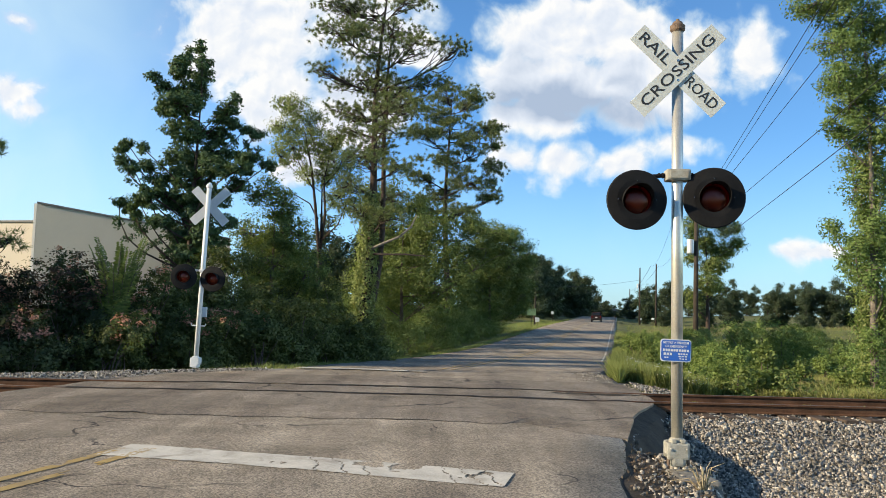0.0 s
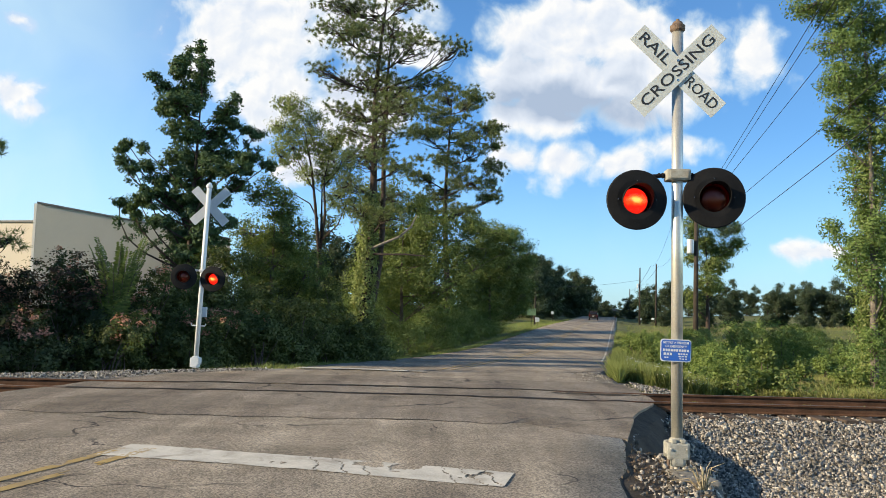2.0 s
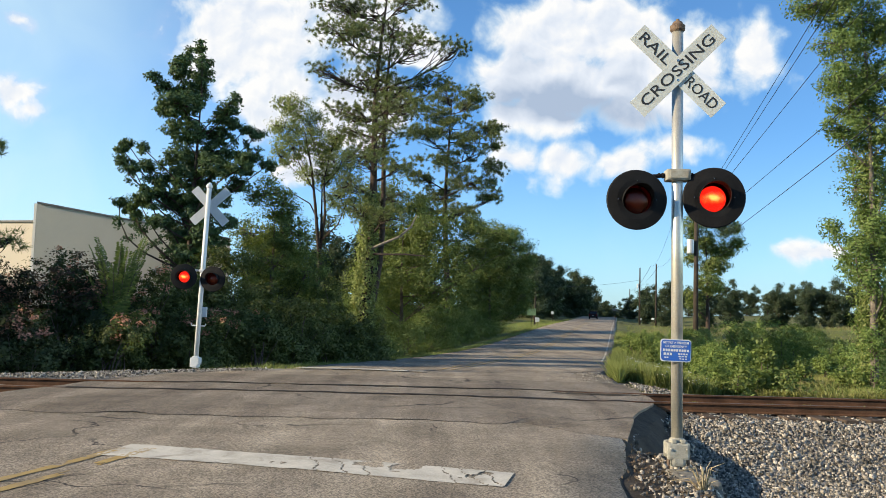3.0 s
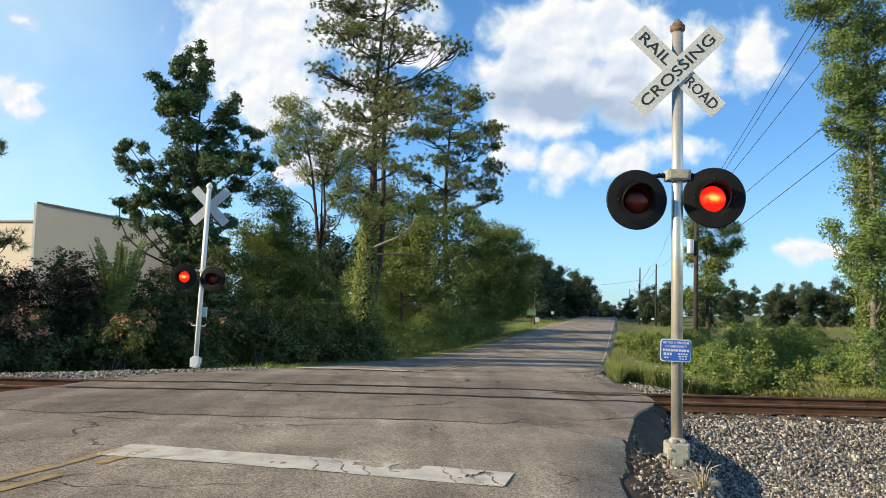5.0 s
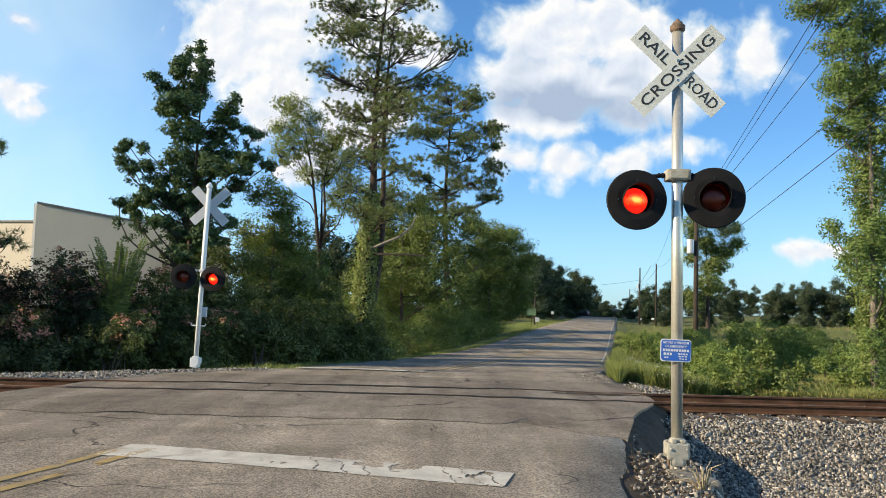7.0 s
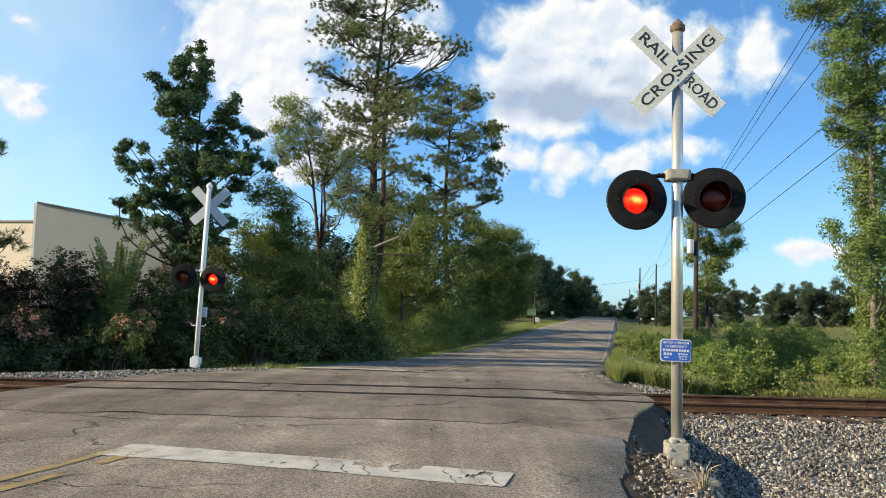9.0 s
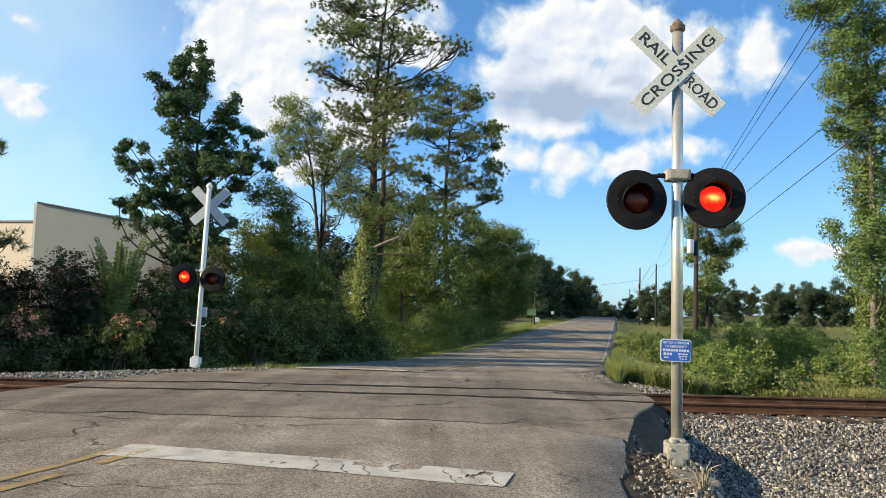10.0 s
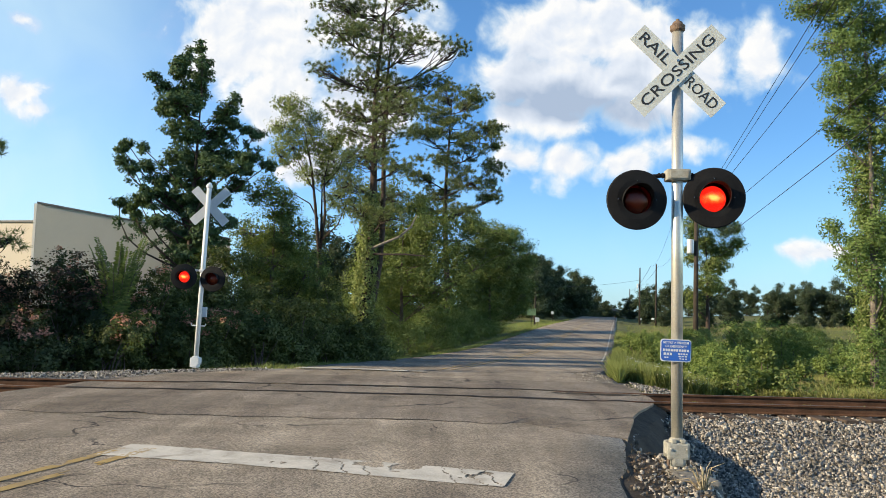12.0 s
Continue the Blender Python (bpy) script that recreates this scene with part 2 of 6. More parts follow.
def lens_material():
    m = bpy.data.materials.new("red_lens")
    m.use_nodes = True
    nt = m.node_tree
    nt.nodes.remove(nt.nodes["Principled BSDF"])
    t = nt.nodes.new("ShaderNodeBsdfTransparent")
    t.inputs["Color"].default_value = (0.95, 0.45, 0.35, 1)
    g = nt.nodes.new("ShaderNodeBsdfGlossy")
    g.inputs["Roughness"].default_value = 0.12
    g.inputs["Color"].default_value = (1, 0.5, 0.4, 1)
    s = nt.nodes.new("ShaderNodeMixShader")
    s.inputs[0].default_value = 0.05
    nt.links.new(t.outputs[0], s.inputs[1])
    nt.links.new(g.outputs[0], s.inputs[2])
    nt.links.new(s.outputs[0], nt.nodes["Material Output"].inputs["Surface"])
    return m


def glow_material():
    """The lit reflector: hot yellow across the middle, red towards the rim."""
    m = bpy.data.materials.new("lit_reflector")
    m.use_nodes = True
    nt = m.node_tree
    nt.nodes.remove(nt.nodes["Principled BSDF"])
    co = nt.nodes.new("ShaderNodeTexCoord").outputs["Object"]
    mp = nt.nodes.new("ShaderNodeMapping")
    mp.inputs["Scale"].default_value = (6.0, 0.0, 11.5)
    nt.links.new(co, mp.inputs["Vector"])
    ln = nt.nodes.new("ShaderNodeVectorMath")
    ln.operation = 'LENGTH'
    nt.links.new(mp.outputs[0], ln.inputs[0])
    f = calc(nt, 'ADD', ln.outputs["Value"], calc(nt, 'MULTIPLY', calc(nt, 'SUBTRACT', noise_tex(nt, co, 18, 2), 0.5), 0.7))
    col = ramp(nt, f, [(0.14, (1.0, 1.5, 0.35)), (0.50, (1.0, 0.24, 0.05)), (0.85, (0.95, 0.035, 0.02))])
    e = nt.nodes.new("ShaderNodeEmission")
    e.inputs["Strength"].default_value = 0.66
    nt.links.new(col, e.inputs["Color"])
    nt.links.new(e.outputs[0], nt.nodes["Material Output"].inputs["Surface"])
    return m


M["lens"] = lens_material()
M["glow"] = glow_material()
M["shutter"] = material("dark_red_shutter", (0.079, 0.0126, 0.0079), (0.126, 0.0237, 0.0142), 0.5, 8, 60, 0.1)


# ---------------------------------------------------------------- mesh helpers
def part(name, bm, mat, parent=None, label="", smooth=False):
    me = bpy.data.meshes.new(name)
    bmesh.ops.recalc_face_normals(bm, faces=bm.faces[:])
    bm.to_mesh(me)
    bm.free()
    me.materials.append(mat)
    if smooth:
        me.polygons.foreach_set("use_smooth", [True] * len(me.polygons))
    ob = new(name, me)
    if parent:
        ob.parent = parent
    if label:
        ob["label"] = label
    return ob


def np_part(name, verts, size, mat, parent=None, label=""):
    """verts: (n * size, 3) array, every `size` vertices one face."""
    n = len(verts) // size
    me = bpy.data.meshes.new(name)
    me.vertices.add(n * size)
    me.vertices.foreach_set("co", np.asarray(verts, dtype=np.float32).ravel())
    me.loops.add(n * size)
    me.loops.foreach_set("vertex_index", np.arange(n * size, dtype=np.int32))
    me.polygons.add(n)
    me.polygons.foreach_set("loop_start", np.arange(0, n * size, size, dtype=np.int32))
    me.materials.append(mat)
    me.update(calc_edges=True)
    ob = new(name, me)
    if parent:
        ob.parent = parent
    if label:
        ob["label"] = label
    return ob


def empty(name, m=None):
    ob = new(name)
    ob.empty_display_size = 0.2
    if m is not None:
        ob.matrix_world = m
    return ob


def box(bm, cx, cy, cz, sx, sy, sz, bevel=0.0, rot=None):
    m = Matrix.LocRotScale((cx, cy, cz), rot, (sx, sy, sz))
    r = bmesh.ops.create_cube(bm, size=1.0, matrix=m)
    if bevel:
        ed = list({e for v in r["verts"] for e in v.link_edges})
        bmesh.ops.bevel(bm, geom=ed, offset=bevel, segments=2, affect='EDGES', profile=0.6)
    return r


def ring_loft(bm, rings, closed_ends=True):
    """Joins rings of points (same count) into a skin."""
    vs = [[bm.verts.new(p) for p in ring] for ring in rings]
    n = len(vs[0])
    for a, b in zip(vs, vs[1:]):
        for i in range(n):
            bm.faces.new((a[i], a[(i + 1) % n], b[(i + 1) % n], b[i]))
    if closed_ends:
        bm.faces.new(vs[0][::-1])
        bm.faces.new(vs[-1])
    return vs


def tube(bm, pts, radii, sides=8, cap=True):
    pts = [Vector(p) for p in pts]
    rings = []
    for i, p in enumerate(pts):
        d = (pts[min(i + 1, len(pts) - 1)] - pts[max(i - 1, 0)]).normalized()
        s = d.cross(Vector((0.31, 0.95, 0.07)))
        if s.length < 0.05:
            s = d.cross(Vector((1, 0, 0)))
        s.normalize()
        u = s.cross(d)
        rings.append([p + (s * math.cos(a) + u * math.sin(a)) * radii[i] for a in [2 * math.pi * k / sides for k in range(sides)]])
    ring_loft(bm, rings, cap)


def lathe(bm, profile, axis='Z', centre=(0, 0, 0), sides=32, cap=False):
    """Turns (radius, height) pairs round an axis."""
    rings = []
    for r, h in profile:
        ring = []
        for k in range(sides):
            a = 2 * math.pi * k / sides
            c, s = r * math.cos(a), r * math.sin(a)
            p = (c, s, h) if axis == 'Z' else (c, h, s) if axis == 'Y' else (h, c, s)
            ring.append(Vector(centre) + Vector(p))
        rings.append(ring)
    ring_loft(bm, rings, cap)


def fbm(x, y, s=1.0):
    return noise.fractal(Vector((x * s, y * s, 3.7)), 1.0, 2.0, 4)


# ---------------------------------------------------------------- lie of the land
def road_x(y):
    """The road's centre line."""
    if y < 25.5:
        return -0.05 + 0.25 * (y - 22)
    return 0.85 + 0.222 * (y - 25) + 0.003 * max(0, min(y, 300) - 215) ** 2


def table(y, rows):
    for (a, va), (b, vb) in zip(rows, rows[1:]):
        if y <= b:
            t = min(max((y - a) / (b - a), 0), 1)
            return va + (vb - va) * t
    return rows[-1][1]


def road_z(y):
    if y < 20:
        return 0.0
    return table(y, [(20, 0.0), (26, -0.16), (36, -0.48), (46, -0.66), (58, -0.62), (70, -0.42), (103, 0.15), (130, 0.36), (158, 0.60), (185, 0.98), (203, 1.2), (210, 1.17), (230, 0.5), (260, -0.8), (300, -2.4), (400, -7), (600, -12)])


def left_edge(y):
    return table(y, [(-10, 5.6), (10, 5.6), (13.5, 5.45), (17, 5.6), (22.5, 4.2), (30, 4.3), (60, 4.4), (600, 4.4)])


def right_edge(y):
    return table(y, [(-10, 5.5), (9.8, 5.4), (11, 5.35), (13, 5.45), (15, 5.85), (17, 5.55), (18.5, 5.1), (23.4, 4.45), (30, 4.35), (54, 4.4), (600, 4.4)])


def smooth(a, b, v):
    t = min(max((v - a) / (b - a), 0), 1)
    return t * t * (3 - 2 * t)


def ground_z(x, y):
    d = x - road_x(min(y, 300))
    rz = road_z(min(max(y, 0), 400))
    e = right_edge(y) if d > 0 else left_edge(y)
    out = abs(d) - e
    z = rz - 0.06 - 0.42 * smooth(-0.1, 3.0, out)
    far = smooth(60, 260, y)
    if d > 0:
        z += 0.95 * smooth(4, 40, out) * smooth(24, 70, y) + far * 1.0 * smooth(3, 20, out)
    else:
        z += far * 1.2 * smooth(2, 14, out)
    if y > 300:
        z = z * (1 - smooth(300, 420, y)) - 4 * smooth(300, 420, y)
    if y < 16 and d > 0:
        z = min(z, -1.25 * smooth(-0.3, 0.3, out)) if out < 10.5 else z
    track = 1 - smooth(2.2, 4.0, abs(y - 15.68))
    if out > -0.2:
        z = z * (1 - track) + min(z, -0.45) * track
    return z + 0.05 * fbm(x, y, 0.4) * smooth(0.3, 2, out) - (0.06 if out < 0.4 else 0)


def graded(a, b, step, grow):
    out, v, s = [a], a, step
    while v < b:
        v += s
        s *= grow
        out.append(min(v, b))
    return out


def make_ground():
    ys = [-v for v in graded(8, 900, 3, 1.35)][::-1] + list(np.arange(-6, 40, 0.6)) + graded(40, 2600, 1.2, 1.06)
    xs = [-v for v in graded(18, 2600, 1, 1.12)][::-1] + list(np.arange(-17.2, 24, 0.6)) + graded(24.2, 2600, 1, 1.09)
    bm = bmesh.new()
    grid = [[bm.verts.new((x, y, ground_z(x, y))) for x in xs] for y in ys]
    for r0, r1 in zip(grid, grid[1:]):
        for i in range(len(xs) - 1):
            bm.faces.new((r0[i], r0[i + 1], r1[i + 1], r1[i]))
    return tagged(part("ground", bm, M["grass_ground"], smooth=True), "grassy earth verge and overgrown field beside the road", "ground", kind="structure")


def strip_mesh(name, ys, left, right, top, mat, cols=14):
    """A slab of paving between two edge lines, with sloping flanks."""
    bm = bmesh.new()
    rows = []
    for y in ys:
        l, r = left(y), right(y)
        hump = smooth(10.6, 12.2, y) * (1 - smooth(14.6, 15.2, y))
        skirt, flare = 0.22 + 0.2 * hump, 0.22 + 0.4 * hump
        row = [(l - 0.25, y, top(l, y) - 0.22)]
        row += [(l + (r - l) * k / cols, y, top(l + (r - l) * k / cols, y)) for k in range(cols + 1)]
        row.append((r + flare * 0.45, y, top(r, y) - skirt * 0.3))
        row.append((r + flare, y, top(r, y) - skirt))
        rows.append([bm.verts.new(p) for p in row])
    for a, b in zip(rows, rows[1:]):
        for i in range(len(a) - 1):
            bm.faces.new((a[i], a[i + 1], b[i + 1], b[i]))
    ob = part(name, bm, mat, smooth=True)
    ob.data.materials.append(M["soil_and_shade"])
    for p in ob.data.polygons:
        c = p.center
        if p.index % (cols + 3) in (0, cols + 1, cols + 2):
            p.use_smooth = False
        # Right flank: its shade is put into the colour by this darker material.
        if 4.0 < c.y < 15.4 and c.x > right(c.y) - 0.01:
            p.material_index = 1
    return ob


def road_top(x, y):
    return road_z(y) + 0.012 * fbm(x, y, 0.5) - 0.006 * abs(x - road_x(y)) * smooth(2, 5, abs(x - road_x(y)))


def make_road():
    ys = list(np.arange(-9, 40, 0.3)) + graded(40, 420, 0.6, 1.04)
    rd = strip_mesh("road", ys, lambda y: road_x(y) - left_edge(y) + 0.09 * fbm(1, y, 1.1), lambda y: road_x(y) + right_edge(y) + 0.09 * fbm(5, y, 1.1), road_top, M["asphalt"])
    tagged(rd, "worn grey asphalt two-lane country road with cracks", "road", kind="structure")
    bands = [(12.0, 14.885), (15.03, 16.34), (16.485, 19.2)]
    for n, (y0, y1) in enumerate(bands):
        def lf(y): return road_x(y) - left_edge(y) - 0.05 + 0.08 * fbm(9, y, 2)
        def rt(y): return road_x(y) + right_edge(y) + 0.02 + 0.09 * fbm(5, y, 1.1)
        bm = bmesh.new()
        rows = []
        for j in range(9):
            t = j / 8
            row = []
            for k in range(73):
                s = k / 72
                ym = y0 + (y1 - y0) * t
                x = lf(ym) + (rt(ym) - lf(ym)) * s
                y = ym
                if n == 0 and j == 0:
                    x = lf(ym) + (rt(10.9) - lf(ym)) * s
                if n == 0 and j == 0:
                    y = y0 - 0.25 + 0.25 * fbm(x, 0, 1.2) - 0.9 * smooth(1.2, 2.6, x)
                if n == 2 and j == 8:
                    y = y1 + 0.2 * fbm(x, 3, 1.1)
                if (n, j) in ((0, 8), (1, 0), (1, 8), (2, 0)):
                    y += 0.03 * fbm(x, n + j, 2.5)
                h = 0.034 + 0.012 * fbm(x, y, 1.6)
                if (n == 0 and j == 0) or (n == 2 and j == 8):
                    h = 0.002
                row.append(bm.verts.new((x, y, road_top(x, y) + h)))
            rows.append(row)
        for a, b in zip(rows, rows[1:]):
            for i in range(72):
                bm.faces.new((a[i], a[i + 1], b[i + 1], b[i]))
        r = bmesh.ops.extrude_face_region(bm, geom=bm.faces[:])
        for v in [g for g in r["geom"] if isinstance(g, bmesh.types.BMVert)]:
            v.co.z -= 0.06
        ob = part("crossing_pavement", bm, M["patch"], smooth=False)
        tagged(ob, "patched darker asphalt paving between and beside the rails", "pavement", kind="structure")
    bm = bmesh.new()
    rows = []
    for k in range(141):
        x = -8.6 + 11.3 * k / 140
        y = 11.75 + 0.25 * fbm(x, 0, 1.2) - 0.9 * smooth(1.2, 2.6, x)
        w = 0.010 + 0.035 * max(0.0, fbm(x, 2, 1.7)) ** 1.5
        rows.append([bm.verts.new((x, y + s * w, road_top(x, y) + 0.008)) for s in (-1, 1)])
    for a, c in zip(rows, rows[1:]):
        bm.faces.new((a[0], a[1], c[1], c[0]))
    tagged(part("pavement_seam", bm, M["tar"]), "dark uneven seam along the edge of the paving patch", "crack", kind="structure")
    for y in (14.93, 16.44):
        bm = bmesh.new()
        rows = []
        for k in range(91):
            x = -7.0 + 10.9 * k / 90
            w = (0.105 if y < 16 else 0.06) + 0.06 * fbm(x, y, 0.9)
            yc = y + 0.012 + 0.05 * fbm(x, y + 5, 0.45)
            rows.append([bm.verts.new((x, yc + s * w, road_top(x, yc + s * w) + 0.034 + 0.012 * fbm(x, yc + s * w, 1.6) + (0.014 if abs(s) < 1 else 0.008))) for s in (-1, 0, 1)])
        for a, b in zip(rows, rows[1:]):
            bm.faces.new((a[0], a[1], b[1], b[0]))
            bm.faces.new((a[1], a[2], b[2], b[1]))
        tagged(part("flangeway", bm, M["tar"]), "dirt-filled dark groove along a rail in the asphalt", "groove", kind="structure")


def make_stain():
    bm = bmesh.new()
    rows = []
    for k in range(41):
        t = k / 40
        x = 2.15 + 2.15 * t
        w = 0.17 * math.sin(math.pi * min(1, t * 1.3) * 0.9) * (0.6 + 0.8 * abs(fbm(x, 0, 3.1)))
        y = 16.12 - 0.06 * t
        rows.append([bm.verts.new((x, y + s * w + 0.03 * fbm(x, s, 5), road_top(x, y) + 0.034 + 0.012 * fbm(x, y + s * w, 1.6) + 0.009)) for s in (-1, -0.3, 0.3, 1)])
    for a, c in zip(rows, rows[1:]):
        for i in range(3):
            bm.faces.new((a[i], a[i + 1], c[i + 1], c[i]))
    tagged(part("pothole_stain", bm, M["soil_and_shade"]), "dark crumbled hollow in the paving beside the far rail", "pothole", kind="structure")


def make_markings():
    # worn stop line, in broken slabs of paint
    rng = random.Random(4)

    def slab(name, p0, p1, width, mat, n, holes, lift=0.006, label=""):
        p0, p1 = Vector(p0), Vector(p1)
        d = (p1 - p0).normalized()
        nrm = Vector((-d.y, d.x))
        bm = bmesh.new()
        across = 16
        breaks = [(2.35, 0.9), (2.62, 1.0), (2.85, 1.1), (3.75, 0.9), (3.98, 1.2), (4.2, 0.8)]
        vs = []
        for i in range(n + 1):
            c = p0.lerp(p1, i / n)
            row = []
            for k in range(across + 1):
                q = c + nrm * width * (k / across - 0.5)
                if k in (0, across):
                    q += nrm * 0.018 * fbm(q.x, q.y, 6)
                row.append(bm.verts.new((q.x, q.y, road_top(q.x, q.y) + lift + 0.002 * rng.random())))
            vs.append(row)
        for i in range(n):
            for k in range(across):
                c = (vs[i][k].co + vs[i + 1][k + 1].co) / 2
                wear = noise.fractal(Vector((c.x * 3.1, c.y * 3.1, 8.8)), 1.0, 2.0, 5)
                torn = 0.0
                if label.startswith("worn"):
                    side = k / across
                    torn = 0.75 * smooth(-1.15, -0.85, c.x) * (1 - smooth(-0.15, 0.1, c.x)) * smooth(0.42, 0.62, side + 0.25 * (c.x + 0.5) * -0.6)
                    along = (c.xy - p0).length
                    wob = 0.10 * noise.noise(Vector((c.x * 0.7, c.y * 6.0, 4.4)))
                    if any(abs(along + wob + 0.35 * (side - 0.5) * sl - u) < 0.009 for u, sl in breaks):
                        continue
                if wear + torn > holes:
                    continue
                bm.faces.new((vs[i][k], vs[i + 1][k], vs[i + 1][k + 1], vs[i][k + 1]))
        bmesh.ops.delete(bm, geom=[v for v in bm.verts if not v.link_faces], context='VERTS')
        return tagged(part(name, bm, mat), label, "road marking", kind="structure")

    slab("stop_line", (-3.55, 8.82), (0.70, 7.82), 0.66, M["white_paint"], 260, 0.62, label="worn white painted stop line with cracked and missing paint")
    slab("stop_line", (-3.9, 21.95), (-0.4, 21.2), 0.5, M["white_paint"], 60, 0.34, 0.03, label="faded white stop line beyond the tracks")
    for off in (-0.16, 0.16):
        slab("centre_line", (road_x(-6) + 0.45 + off - 0.5, -6), (-3.33 + off, 8.9), 0.12, M["yellow_paint"], 260, 0.36, label="faded yellow centre line")
        slab("centre_line", (road_x(23) + off, 23), (road_x(150) + off, 150), 0.11, M["yellow_paint"], 300, 0.12, 0.012, label="faded yellow centre line")
    slab("edge_line", (road_x(34) + right_edge(34) - 0.35, 34), (road_x(170) + 4.05, 170), 0.1, M["white_paint"], 300, 0.10, 0.012, label="faded white edge line")


# ---------------------------------------------------------------- the track
def make_track():
    prof = [(-0.068, 0), (0.068, 0), (0.068, 0.012), (0.012, 0.03), (0.009, 0.125), (0.036, 0.137), (0.036, 0.165), (0.028, 0.172), (-0.028, 0.172), (-0.036, 0.165), (-0.036, 0.137), (-0.009, 0.125), (-0.012, 0.03), (-0.068, 0.012)]
    for y in (14.93, 16.44):
        bm = bmesh.new()
        rings = []
        for x in [-160, -60, -20, -10, 0, 10, 20, 60, 160]:
            rings.append([Vector((x, y + a, b - 0.152)) for a, b in prof])
        ring_loft(bm, rings)
        r = part("rail", bm, M["rail"])
        r.data.materials.append(M["rail_top"])
        for p in r.data.polygons:
            if p.normal.z > 0.9 and p.center.z > 0.015:
                p.material_index = 1
        tagged(r, "rusty brown steel rail of the single track", "rail", group="rails")
    # ties
    rng = random.Random(7)
    bm = bmesh.new()
    box(bm, 0, 0, 0, 0.23, 2.6, 0.18, 0.012)
    tie_mesh = bpy.data.meshes.new("railroad_tie")
    bm.to_mesh(tie_mesh)
    bm.free()
    tie_mesh.materials.append(M["tie"])
    for x in list(np.arange(4.4, 16, 0.5)) + list(np.arange(-18, -7.3, 0.5)):
        o = new("railroad_tie", tie_mesh)
        o.matrix_world = pose(x + rng.uniform(-.04, .04), 15.66 + rng.uniform(-.06, .06), -0.250 + rng.uniform(-.01, .008), 0, 0, rng.uniform(-1.5, 1.5))
        tagged(o, "dark weathered wooden tie half sunk in ballast", "railroad tie", group="ties under the rails")
    # ballast bed
    for name, x0, x1 in (("ballast_bed", 3.2, 160), ("ballast_bed", -160, -6.2)):
        bm = bmesh.new()
        rows = []
        for x in (graded(x0, x1, 0.4, 1.12) if x0 > 0 else [-v for v in graded(-x1, -x0, 0.4, 1.12)][::-1]):
            row = []
            for y, z in ((11.6, -1.35), (13.0, -0.80), (14.1, -0.255), (14.9, -0.195), (15.7, -0.215), (16.5, -0.195), (17.3, -0.215), (18.2, -0.32), (19.6, -0.75)):
                row.append(bm.verts.new((x, y, z + 0.03 * fbm(x, y, 1.5))))
            rows.append(row)
        for a, b in zip(rows, rows[1:]):
            for i in range(8):
                bm.faces.new((a[i], a[i + 1], b[i + 1], b[i]))
        tagged(part(name, bm, M["gravel"], smooth=True), "grey crushed stone ballast under the track", "ballast", kind="structure")


def apron_z(x, y):
    """Gravel beside the near lane, around the signal's foot; it falls away behind the mast."""
    e = road_x(y) + right_edge(y)
    z = -0.05 - 0.028 * smooth(0.02, 0.28, x - e) * (1 - smooth(10.2, 11.6, y))
    k = smooth(9.0, 10.3, y)
    z -= 0.80 * smooth(0.78 - 0.80 * k, 1.55 - 0.75 * k, x - e)
    z += (-0.225 - z) * smooth(11.9, 14.3, y)
    return z + 0.025 * fbm(x, y, 1.1)


